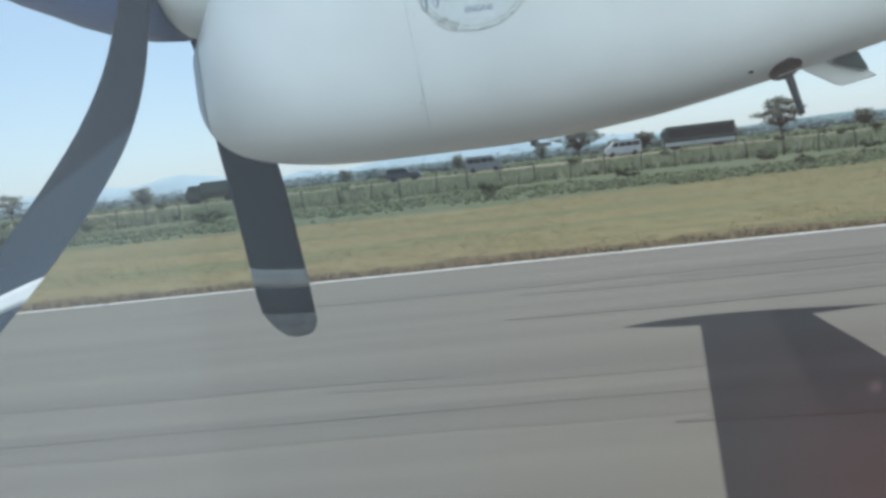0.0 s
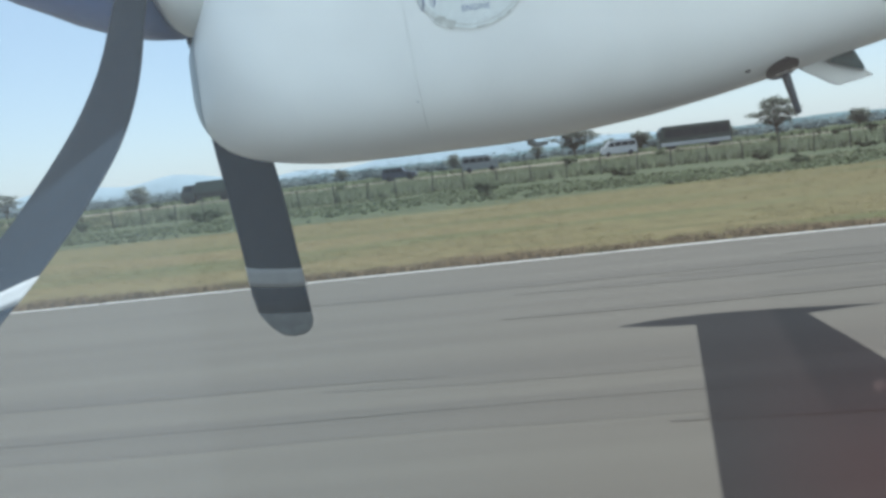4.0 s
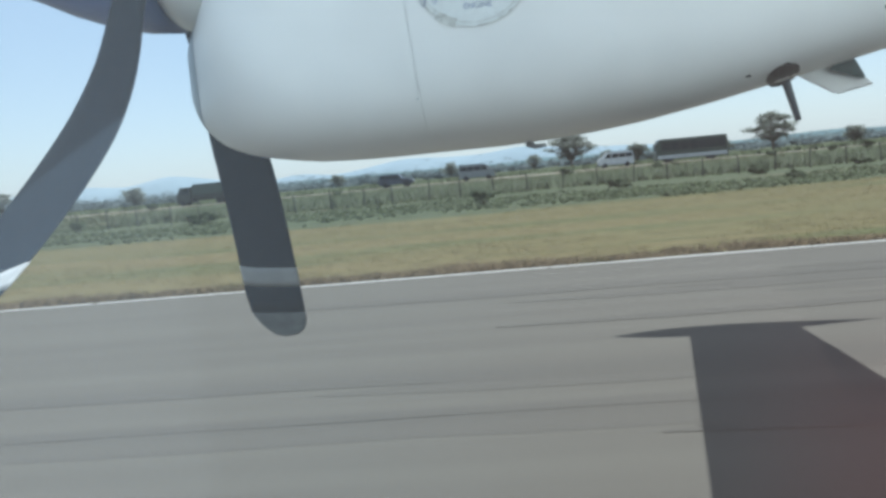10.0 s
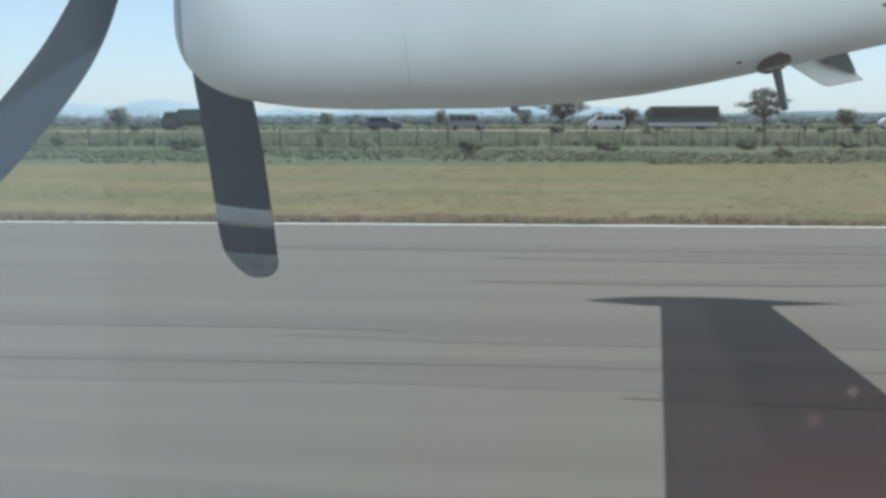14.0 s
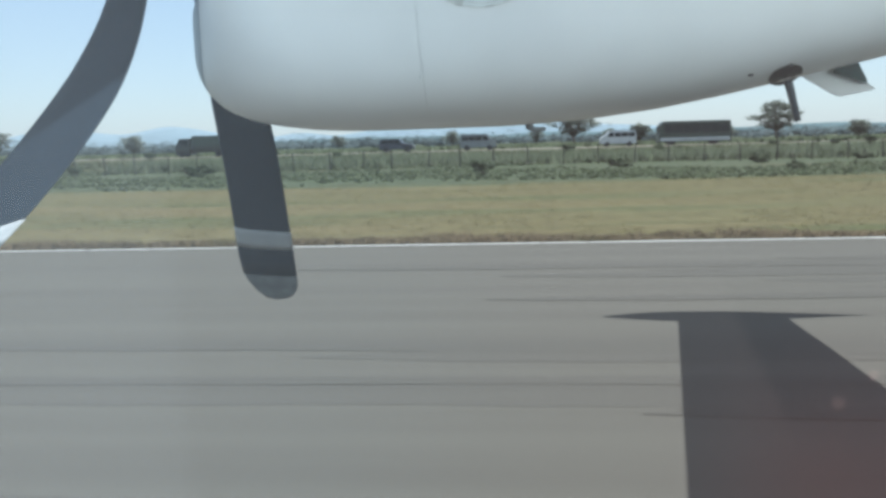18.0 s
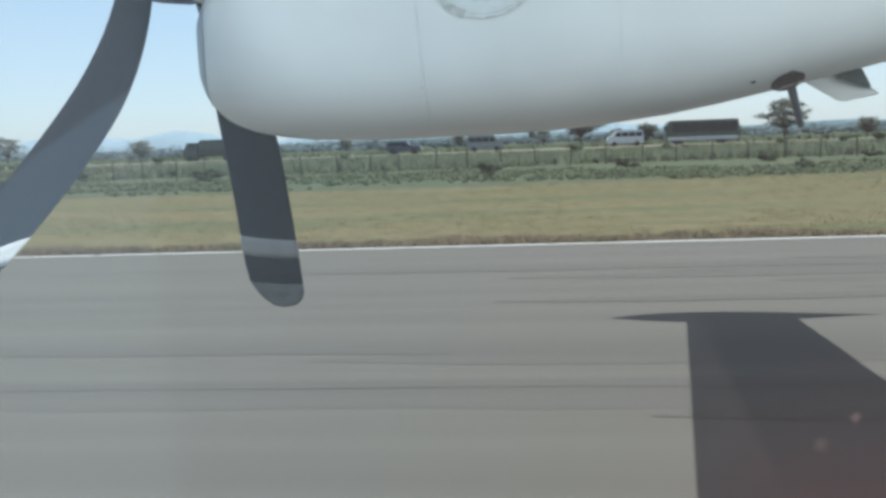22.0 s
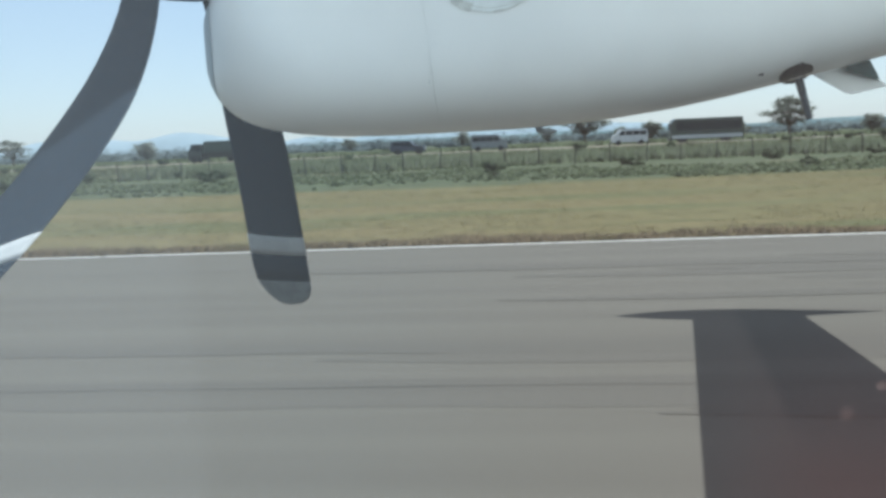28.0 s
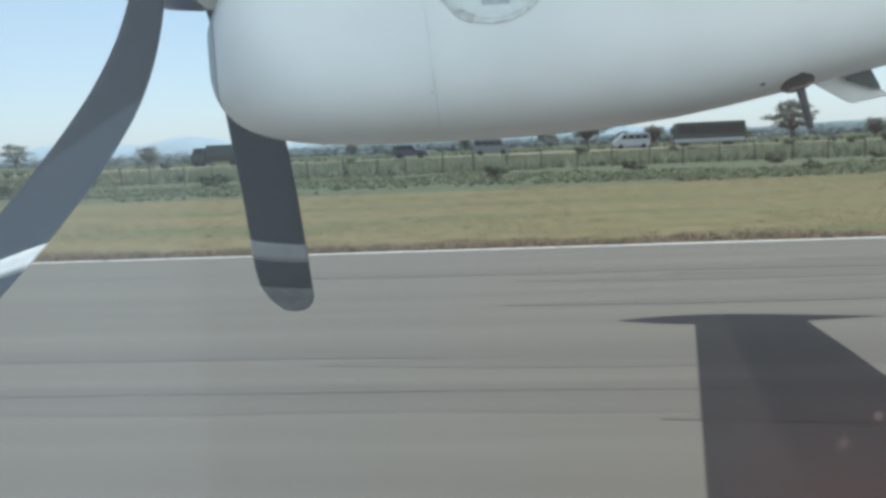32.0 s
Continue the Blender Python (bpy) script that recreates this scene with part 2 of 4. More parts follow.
def veiled_pane():
    """Clear acrylic with a thin, uneven dusty film; glare and reflections painted into it."""
    m = bpy.data.materials.new("veiled_acrylic")
    m.use_nodes = True
    nt = m.node_tree
    N, L = nt.nodes, nt.links
    N.remove(N["Principled BSDF"])
    clear, film, mx = N.new("ShaderNodeBsdfTransparent"), N.new("ShaderNodeBsdfTranslucent"), N.new("ShaderNodeMixShader")
    clear.inputs["Color"].default_value = (0.97, 0.985, 0.985, 1)
    co = N.new("ShaderNodeTexCoord").outputs["Object"]
    mp = N.new("ShaderNodeMapping")
    mp.inputs["Scale"].default_value = (1, 1, 0.25)
    L.new(co, mp.inputs["Vector"])
    n = N.new("ShaderNodeTexNoise")
    n.inputs["Scale"].default_value, n.inputs["Detail"].default_value = 9.0, 4.0
    L.new(mp.outputs["Vector"], n.inputs["Vector"])
    r = N.new("ShaderNodeMapRange")
    r.inputs["From Min"].default_value, r.inputs["From Max"].default_value = 0.3, 0.7
    r.inputs["To Min"].default_value, r.inputs["To Max"].default_value = FILM[0], FILM[1]
    L.new(n.outputs["Fac"], r.inputs["Value"])
    # film thickens towards the forward edge, with a soft upright border: painted window glare
    sp = N.new("ShaderNodeSeparateXYZ")
    L.new(co, sp.inputs["Vector"])

    def margin(x0, x1, most):
        e = N.new("ShaderNodeMapRange")
        e.interpolation_type = "SMOOTHSTEP"
        e.inputs["From Min"].default_value, e.inputs["From Max"].default_value = x0, x1
        e.inputs["To Min"].default_value, e.inputs["To Max"].default_value = 0.0, most
        L.new(sp.outputs["X"], e.inputs["Value"])
        return e.outputs["Result"]

    total = r.outputs["Result"]
    wide = margin(0.02, -0.150, FILM[2])
    for part_of in (wide, margin(-0.088, -0.098, FILM[3])):
        ad = N.new("ShaderNodeMath")
        L.new(total, ad.inputs[0])
        L.new(part_of, ad.inputs[1])
        total = ad.outputs["Value"]
    # a thinned wedge low on the aft side paints a reflection's slanting forward edge
    slant = N.new("ShaderNodeMath")
    slant.operation = "MULTIPLY_ADD"
    slant.inputs[1].default_value = 0.48
    L.new(sp.outputs["Z"], slant.inputs[0])
    L.new(sp.outputs["X"], slant.inputs[2])
    wedge_mask = None
    for value, x0, x1 in ((slant.outputs["Value"], 0.0470, 0.0530), (sp.outputs["Z"], -0.138, -0.104), (sp.outputs["Z"], -0.052, -0.080)):
        e = N.new("ShaderNodeMapRange")
        e.interpolation_type = "SMOOTHSTEP"
        e.inputs["From Min"].default_value, e.inputs["From Max"].default_value = x0, x1
        L.new(value, e.inputs["Value"])
        if wedge_mask is None:
            wedge_mask = e.outputs["Result"]
        else:
            both = N.new("ShaderNodeMath")
            both.operation = "MULTIPLY"
            L.new(wedge_mask, both.inputs[0])
            L.new(e.outputs["Result"], both.inputs[1])
            wedge_mask = both.outputs["Value"]
    left_over = N.new("ShaderNodeMapRange")
    left_over.inputs["To Min"].default_value, left_over.inputs["To Max"].default_value = 1.0, 0.66
    L.new(wedge_mask, left_over.inputs["Value"])
    less_film = N.new("ShaderNodeMath")
    less_film.operation = "MULTIPLY"
    L.new(total, less_film.inputs[0])
    L.new(left_over.outputs["Result"], less_film.inputs[1])
    total = less_film.outputs["Value"]
    # two small pale spots
    for x0, z0, size, amount in ((0.1215, -0.1095, 0.0036, 0.045), (0.1325, -0.1005, 0.0026, 0.09)):
        away = N.new("ShaderNodeVectorMath")
        away.operation = "DISTANCE"
        away.inputs[1].default_value = (x0, 0, z0)
        L.new(co, away.inputs[0])
        fleck = N.new("ShaderNodeMapRange")
        fleck.interpolation_type = "SMOOTHSTEP"
        fleck.inputs["From Min"].default_value, fleck.inputs["From Max"].default_value = size, 0.0
        fleck.inputs["To Max"].default_value = amount
        L.new(away.outputs["Value"], fleck.inputs["Value"])
        ad = N.new("ShaderNodeMath")
        L.new(total, ad.inputs[0])
        L.new(fleck.outputs["Result"], ad.inputs[1])
        total = ad.outputs["Value"]
    # the red tinge of a cabin reflection, painted into the low aft corner
    low = N.new("ShaderNodeMapRange")
    low.interpolation_type = "SMOOTHSTEP"
    low.inputs["From Min"].default_value, low.inputs["From Max"].default_value = -0.055, -0.135
    L.new(sp.outputs["Z"], low.inputs["Value"])
    corner = N.new("ShaderNodeMath")
    corner.operation = "MULTIPLY"
    L.new(low.outputs["Result"], corner.inputs[0])
    L.new(margin(0.045, 0.125, 1.0), corner.inputs[1])
    red = N.new("ShaderNodeMath")
    red.operation = "MULTIPLY_ADD"
    red.inputs[1].default_value = FILM[4]
    L.new(corner.outputs["Value"], red.inputs[0])
    L.new(total, red.inputs[2])
    L.new(red.outputs["Value"], mx.inputs["Fac"])
    # warm aft, cool forward: reflected tints put into the film's colour
    tone = N.new("ShaderNodeMix")
    tone.data_type = "RGBA"
    tone.inputs[6].default_value, tone.inputs[7].default_value = (0.94, 0.79, 0.74, 1), (0.77, 0.83, 0.89, 1)
    L.new(margin(0.06, -0.06, 1.0), tone.inputs[0])
    red_tinge = N.new("ShaderNodeMix")
    red_tinge.data_type = "RGBA"
    red_tinge.inputs[7].default_value = (0.85, 0.45, 0.40, 1)
    L.new(corner.outputs["Value"], red_tinge.inputs[0])
    L.new(tone.outputs[2], red_tinge.inputs[6])
    L.new(red_tinge.outputs[2], film.inputs["Color"])
    L.new(clear.outputs["BSDF"], mx.inputs[1])
    L.new(film.outputs["BSDF"], mx.inputs[2])
    L.new(mx.outputs["Shader"], N["Material Output"].inputs["Surface"])
    return m


BLADE = 37.0  # degrees by which the root of the lowest inboard blade points inboard
FILM = (0.030, 0.044, 0.034, 0.016, 0.023)
M["pane"] = veiled_pane()

# ---- mesh helpers ----


def thing(name, label, category, at=(0, 0, 0), group="", kind=""):
    ob = new(name)
    ob.location = at
    ob.empty_display_size = 0.2
    return tagged(ob, label, category, group, kind)


def link(name, bm, material, parent=None, label="", smooth=False, matrix=None):
    me = bpy.data.meshes.new(name)
    bm.to_mesh(me)
    bm.free()
    for mt in (material if isinstance(material, (list, tuple)) else [material]):
        me.materials.append(mt)
    if smooth:
        me.polygons.foreach_set("use_smooth", [True] * len(me.polygons))
    ob = new(name, me)
    if parent:
        ob.parent = parent
    if matrix is not None:
        ob.matrix_basis = matrix
    return tagged(ob, label)


part = link  # a piece under its thing


def arrays(name, verts, faces, material, parent=None, label="", normals=None):
    """A mesh from numpy arrays that the code has computed."""
    me = bpy.data.meshes.new(name)
    k = faces.shape[1]
    me.vertices.add(len(verts))
    me.vertices.foreach_set("co", np.asarray(verts, np.float32).ravel())
    me.loops.add(faces.size)
    me.loops.foreach_set("vertex_index", faces.astype(np.int32).ravel())
    me.polygons.add(len(faces))
    me.polygons.foreach_set("loop_start", np.arange(0, faces.size, k, dtype=np.int32))
    me.polygons.foreach_set("loop_total", np.full(len(faces), k, np.int32))
    me.materials.append(material)
    me.update(calc_edges=True)
    me.validate()
    if normals is not None:
        me.polygons.foreach_set("use_smooth", np.ones(len(faces), bool))
        me.normals_split_custom_set_from_vertices(np.asarray(normals).tolist())
    ob = new(name, me)
    if parent:
        ob.parent = parent
    return tagged(ob, label)


def box(bm, lo, hi, bevel=0.0):
    lo, hi = Vector(lo), Vector(hi)
    made = bmesh.ops.create_cube(bm, size=1.0, matrix=Matrix.Translation((lo + hi) / 2) @ Matrix.Diagonal((*(hi - lo), 1)))
    if bevel:
        edges = list({e for v in made["verts"] for e in v.link_edges})
        bmesh.ops.bevel(bm, geom=edges, offset=bevel, segments=2, affect="EDGES", profile=0.6)
    return bm


def tube(bm, path, radii, sides=8, squash=1.0):
    """A tapered round bar along a path."""
    rings = []
    for i, (p, r) in enumerate(zip(path, radii)):
        p = Vector(p)
        d = (Vector(path[min(i + 1, len(path) - 1)]) - Vector(path[max(i - 1, 0)])).normalized()
        u = d.orthogonal().normalized()
        w = d.cross(u)
        rings.append([bm.verts.new(p + (u * math.cos(a) + w * math.sin(a) * squash) * r)
                      for a in (2 * math.pi * k / sides for k in range(sides))])
    for a, b in zip(rings, rings[1:]):
        for k in range(sides):
            bm.faces.new((a[k], a[(k + 1) % sides], b[(k + 1) % sides], b[k]))
    bm.faces.new(rings[0][::-1])
    bm.faces.new(rings[-1])
    return bm


def loft(bm, rings, cap0=True, cap1=True):
    vs = [[bm.verts.new(p) for p in ring] for ring in rings]
    n = len(vs[0])
    for a, b in zip(vs, vs[1:]):
        for k in range(n):
            bm.faces.new((a[k], a[(k + 1) % n], b[(k + 1) % n], b[k]))
    if cap0:
        bm.faces.new(vs[0][::-1])
    if cap1:
        bm.faces.new(vs[-1])
    return bm


def curve_at(keys, x):
    """A smooth value between keyed stations."""
    if x <= keys[0][0]:
        return keys[0][1]
    for (x0, v0), (x1, v1) in zip(keys, keys[1:]):
        if x <= x1:
            return v0 + (v1 - v0) * (x - x0) / (x1 - x0)
    return keys[-1][1]


# ---- ground ----


def smooth_step(a, b, v):
    k = min(1.0, max(0.0, (v - a) / (b - a)))
    return k * k * (3 - 2 * k)


def ground_z(x, y):
    """Flat by the runway, a shallow ditch, a low bank that carries the main road, flat fields behind."""
    z = -0.16 * smooth_step(38, 46, y) + 0.16 * smooth_step(50, 60, y)
    z += 0.90 * smooth_step(80, 104, y) - 0.60 * smooth_step(122, 165, y)
    if 19 < y < 900:
        z += 0.10 * noise.noise((x * 0.05, y * 0.08, 0)) * min(1, (y - 19) / 12)
    return z


EDGE = 16.9
ys = [-4800, -1500, -500, -120, -40, -16.6] + [EDGE + 0.05] + [18 + 2 * k for k in range(84)] + [190, 220, 270, 350, 500, 800, 1400, 2500, 4800]
xs = [-4800, -2500, -1300, -700, -400, -270] + [-200 + 8 * k for k in range(51)] + [270, 400, 700, 1300, 2500, 4800]
gv = np.array([(x, y, ground_z(x, y) - 0.012) for y in ys for x in xs])
nx = len(xs)
gf = np.array([(j * nx + i, j * nx + i + 1, (j + 1) * nx + i + 1, (j + 1) * nx + i) for j in range(len(ys) - 1) for i in range(nx - 1)])
sheet = arrays("ground", gv, gf, M["soil"])
sheet.data.materials.append(M["field"])
mids = [(gv[f].mean(0)) for f in gf]
sheet.data.polygons.foreach_set("material_index", [int((b > 42.5 + 3.5 * noise.noise((a * 0.04, 5, 0)) and b < 104 + 4 * noise.noise((a * 0.03, 8, 0))) or b > 126) for a, b, _ in mids])
tagged(sheet, "flat dry ground with sparse yellowed grass", "ground", kind="structure")

bm = box(bmesh.new(), (-1200, -16.6, -0.10), (1200, EDGE, 0.0))
tagged(link("runway", bm, M["asphalt"]), "weathered grey asphalt runway with dark tyre streaks", "runway", kind="structure")

# painted edge line, in strips that wear made uneven
x = -400.0
rnd = random.Random(3)
edge_line = thing("edge_line", "worn white painted line along the asphalt edge", "road marking", kind="structure")
while x < 400:
    n = rnd.uniform(9, 34)
    if not 50 < x < 66:
        w = rnd.uniform(-0.02, 0.02)
        part("paint_strip", box(bmesh.new(), (x, EDGE - 0.30 + w, 0.0005), (x + n, EDGE - 0.15 + w * 0.5, 0.005)), M["line"], edge_line)
    x += n + rnd.choice((0.03, 0.05, 0.06, 0.9))

# pale concrete patches further aft, and the gated side road
for k, (x0, x1, y0, y1) in enumerate(((55, 72, 14.3, 16.9), (48, 74, 11.0, 12.2), (50, 73, 8.2, 9.7))):
    bm = bmesh.new()
    rim = [(x0 + (x1 - x0) * i / 14, y0 + rnd.uniform(-0.12, 0.12)) for i in range(15)]
    rim += [(x1 - (x1 - x0) * i / 14, y1 + rnd.uniform(-0.12, 0.12)) for i in range(15)]
    top = [bm.verts.new((a, b, 0.006)) for a, b in rim]
    bm.faces.new(top)
    bmesh.ops.solidify(bm, geom=bm.faces[:], thickness=0.0055)
    tagged(link("concrete_patch", bm, M["concrete"]), "pale concrete repair patch in the asphalt", "patch", "repair patches", "structure")
bm = bmesh.new()
ring = []
for i in range(13):
    y = EDGE + 0.1 + i * 4.2
    half = 2.6 + 3.4 * max(0, 1 - i / 4) ** 2
    ring.append([(122 - half + i * 0.5, y, ground_z(122, y) + 0.02), (122 + half + i * 0.5, y, ground_z(122, y) + 0.02),
                 (122 + half + i * 0.5, y, ground_z(122, y) - 0.1), (122 - half + i * 0.5, y, ground_z(122, y) - 0.1)])
loft(bm, ring)
tagged(link("side_road", bm, M["lane"]), "narrow dark asphalt side road to a gate", "road", kind="structure")

bm = bmesh.new()
loft(bm, [[(xx, 108.5, ground_z(xx, 108.5) + 0.03), (xx, 117, ground_z(xx, 117) + 0.03), (xx, 117, ground_z(xx, 117) - 0.3), (xx, 108.5, ground_z(xx, 108.5) - 0.3)]
          for xx in range(-400, 401, 8)])
tagged(link("main_road", bm, M["track"]), "pale dusty main road on a low bank", "road", kind="structure")

# rubber streaks left by landing wheels
r = random.Random(41)
for k in range(14):
    x0, y0, n, w, bend = r.uniform(-14, 6), r.uniform(4.2, 14.5), r.uniform(9, 22), r.uniform(0.22, 0.60), r.uniform(-0.5, 0.5)
    bm = bmesh.new()
    prev, lift = None, 0.0015 + 0.0003 * k
    for i in range(13):
        u = i / 12
        half = w * 0.5 * (0.15 + math.sin(math.pi * u) ** 0.5) * r.uniform(0.75, 1.2)
        c = y0 + bend * u * u + r.uniform(-0.008, 0.008)
        cur = (bm.verts.new((x0 + n * u, c - half, lift)), bm.verts.new((x0 + n * u, c + half, lift)))
        if prev:
            bm.faces.new((prev[0], cur[0], cur[1], prev[1]))
        prev = cur
    tagged(link("tyre_mark", bm, M["rubber_mark"]), "long faint dark rubber streak on the asphalt", "tyre mark", "tyre marks", "structure")

# ---- aircraft ----
plane = thing("aircraft", "small white high-wing turboprop standing on the runway", "aircraft")
plane.matrix_basis = pose(0, 0, 0, 0, 0, HEADING)
NY, NZ = 1.75, 2.50  # nacelle axis
BOTTOM = [(-0.530, 2.285), (-0.526, 2.235), (-0.510, 2.180), (-0.486, 2.148), (-0.459, 2.124), (-0.416, 2.103), (-0.362, 2.089), (-0.29, 2.080), (-0.185, 2.077), (0.145, 2.080),
          (0.274, 2.089), (0.379, 2.100), (0.532, 2.127), (0.637, 2.150), (0.81, 2.187), (0.886, 2.203), (1.3, 2.33), (1.9, 2.58)]
TOP = [(-0.530, 2.285), (-0.524, 2.320), (-0.496, 2.356), (-0.456, 2.40), (-0.406, 2.47), (-0.33, 2.60), (-0.2, 2.78), (0.1, 2.92), (1.0, 2.90), (1.9, 2.80)]
HALF = [(-0.530, 0.004), (-0.516, 0.085), (-0.496, 0.125), (-0.473, 0.165), (-0.436, 0.225), (-0.38, 0.275), (-0.3, 0.315), (-0.15, 0.345), (0.2, 0.36), (0.7, 0.33), (1.2, 0.27), (1.9, 0.12)]


EP, EQ = 0.46, 0.48  # squareness of the section


def nacelle_mid(x, zb, zt):
    """Height of the widest point."""
    return zb + (zt - zb) * (0.5 - 0.23 * smooth_step(-0.45, -0.1, x))


def nacelle_ring(x, n=72, grow=0.0):
    zb, zt, w = curve_at(BOTTOM, x) - grow, curve_at(TOP, x) + grow, curve_at(HALF, x) + grow
    zc = nacelle_mid(x, zb, zt)
    pts = []
    for k in range(n):
        a = 2 * math.pi * k / n
        c, s = math.cos(a), math.sin(a)
        y = NY + w * math.copysign(abs(c) ** EP, c)
        z = zc + (zt - zc if s > 0 else zc - zb) * math.copysign(abs(s) ** EQ, s)
        pts.append((x, y, z))
    return pts


def nacelle_skin(x, z, lift=0.002):
    """The point of the inboard skin at that station and height."""
    zb, zt, w = curve_at(BOTTOM, x), curve_at(TOP, x), curve_at(HALF, x)
    zc = nacelle_mid(x, zb, zt)
    q = (z - zc) / (zt - zc if z > zc else zc - zb)
    s = min(1.0, abs(q)) ** (1 / EQ)
    return Vector((x, NY - w * max(0.0, 1 - s * s) ** (EP / 2) - lift, z))


stations = [-0.51, -0.50, -0.49, -0.48, -0.467, -0.45, -0.43, -0.405, -0.38, -0.34, -0.30, -0.25, -0.2, -0.15, -0.1, 0.0, 0.1, 0.2, 0.3, 0.4, 0.5, 0.6, 0.7, 0.8, 0.9, 1.1, 1.3, 1.6, 1.9]
nacelle = part("engine_nacelle", loft(bmesh.new(), [nacelle_ring(x) for x in stations]), M["white"], plane, "glossy white engine nacelle with faint grime", True)
part("intake_lip", loft(bmesh.new(), [nacelle_ring(x, grow=0.0015) for x in (-0.5298, -0.527, -0.522, -0.514, -0.505, -0.499, -0.492, -0.484)], True, False), M["lip"], nacelle, "thin grey metal rim of the air intake", True)

# round front cowl over the intake
bm = bmesh.new()
AX = 2.62
loft(bm, [[(x, NY + r * math.cos(a), AX + r * math.sin(a)) for a in (2 * math.pi * k / 40 for k in range(40))]
          for x, r in ((-0.555, 0.19), (-0.553, 0.235), (-0.54, 0.246), (-0.515, 0.251), (-0.47, 0.249), (-0.40, 0.240), (-0.3, 0.235), (-0.1, 0.24))])
part("front_cowl", bm, M["white"], plane, "round white cowl behind the propeller", True)


def skin_strip(name, line, width, lift, material, label=""):
    """A thin strip laid on the inboard skin along stations (x, z)."""
    bm = bmesh.new()
    prev = None
    for x, z in line:
        a, b = nacelle_skin(x - width / 2, z, lift), nacelle_skin(x + width / 2, z, lift)
        cur = (bm.verts.new(a), bm.verts.new(b))
        if prev:
            bm.faces.new((prev[0], prev[1], cur[1], cur[0]))
        prev = cur
    bmesh.ops.solidify(bm, geom=bm.faces[:], thickness=0.001)
    return part(name, bm, material, nacelle, label)


def seam_line(x0, x1, z0, z1, n=26):
    r = random.Random(int(x0 * 1000))
    return [(x0 + (x1 - x0) * k / n + r.uniform(-0.0006, 0.0006), z0 + (z1 - z0) * k / n) for k in range(n + 1)]


skin_strip("panel_seam", seam_line(-0.095, -0.050, 2.62, 2.081, 40), 0.0012, 0.0009, M["seam"], "thin dark gap between cowling panels")
skin_strip("panel_seam", seam_line(0.264, 0.268, 2.58, 2.16), 0.0009, 0.0006, M["decal"])
for k, z in enumerate((2.102, 2.112, 2.124, 2.141, 2.158, 2.22, 2.30)):
    p = nacelle_skin(-0.095 + 0.045 * (2.62 - z) / 0.539 + (0.009, 0.006, 0.008, -0.008, -0.006, 0.012, 0.012)[k], z, 0.0006)
    bm = bmesh.new()
    bmesh.ops.create_uvsphere(bm, u_segments=8, v_segments=5, radius=0.0014 if k < 5 else 0.0010, matrix=Matrix.Translation(p) @ Matrix.Diagonal((1, 0.4, 1.2, 1)))
    part("fastener", bm, M["white"] if k < 4 else M["lip"], nacelle)

# access cover high on the skin, its edges standing a little proud
bm = bmesh.new()
cols, rows_n = 16, 6
grid = [[bm.verts.new(nacelle_skin(0.5336 + 0.30 * i / cols, 2.2835 + 0.0035 * math.sin(3.0 * i / cols) + 0.10 * j / rows_n, 0.0005 if j == 0 or i == 0 else 0.006)) for i in range(cols + 1)] for j in range(rows_n + 1)]
for j in range(rows_n):
    for i in range(cols):
        bm.faces.new((grid[j][i], grid[j][i + 1], grid[j + 1][i + 1], grid[j + 1][i]))
cover = part("access_cover", bm, M["white"], nacelle, "white access cover with a dark edge", True)
skin_strip("cover_edge", [(0.5345, 2.2825 + 0.006 * k) for k in range(12)], 0.0030, 0.0040, M["dark"])
bm = bmesh.new()
edge = [(0.545 + 0.285 * k / 24, 2.2805 + 0.0035 * math.sin(3.0 * k / 24)) for k in range(25)]
rims = [(bm.verts.new(nacelle_skin(x, z, 0.003)), bm.verts.new(nacelle_skin(x, z + 0.0028, 0.007))) for x, z in edge]
for a, b in zip(rims, rims[1:]):
    bm.faces.new((a[0], b[0], b[1], a[1]))
bmesh.ops.solidify(bm, geom=bm.faces[:], thickness=0.001)
part("cover_edge", bm, M["mast"], cover)


# round maker's sticker with a peeling rim
DX, DZ, DR = 0.044, 2.350, 0.086


def disc_on_skin(r0, r1, lift, a0=0.0, a1=2 * math.pi, n=56, wobble=0.0):
    bm = bmesh.new()
    r = random.Random(8)
    prev = None
    for k in range(n + 1):
        a = a0 + (a1 - a0) * k / n
        j = 1 + r.uniform(-wobble, wobble)
        cur = [bm.verts.new(nacelle_skin(DX + q * math.cos(a) * 1.12, DZ + q * math.sin(a), lift)) for q in (r0 * j, (r0 + r1) / 2, r1)]
        if prev:
            for i in range(2):
                bm.faces.new((prev[i], prev[i + 1], cur[i + 1], cur[i]))
        prev = cur
    bmesh.ops.remove_doubles(bm, verts=bm.verts[:], dist=1e-5)
    return bm


sticker = part("sticker", disc_on_skin(0.002, DR, 0.0010), M["decal"], nacelle, "round pale sticker with a peeling dark rim")
part("sticker_rim", disc_on_skin(DR - 0.0028, DR, 0.0018, wobble=0.02), M["decal_edge"], sticker)
part("sticker_rim", disc_on_skin(DR - 0.0085, DR - 0.0070, 0.0018), M["decal_edge"], sticker)
part("peeled_patch", disc_on_skin(DR - 0.011, DR + 0.003, 0.0022, radians(228), radians(250), 12, 0.03), M["decal_edge"], sticker)
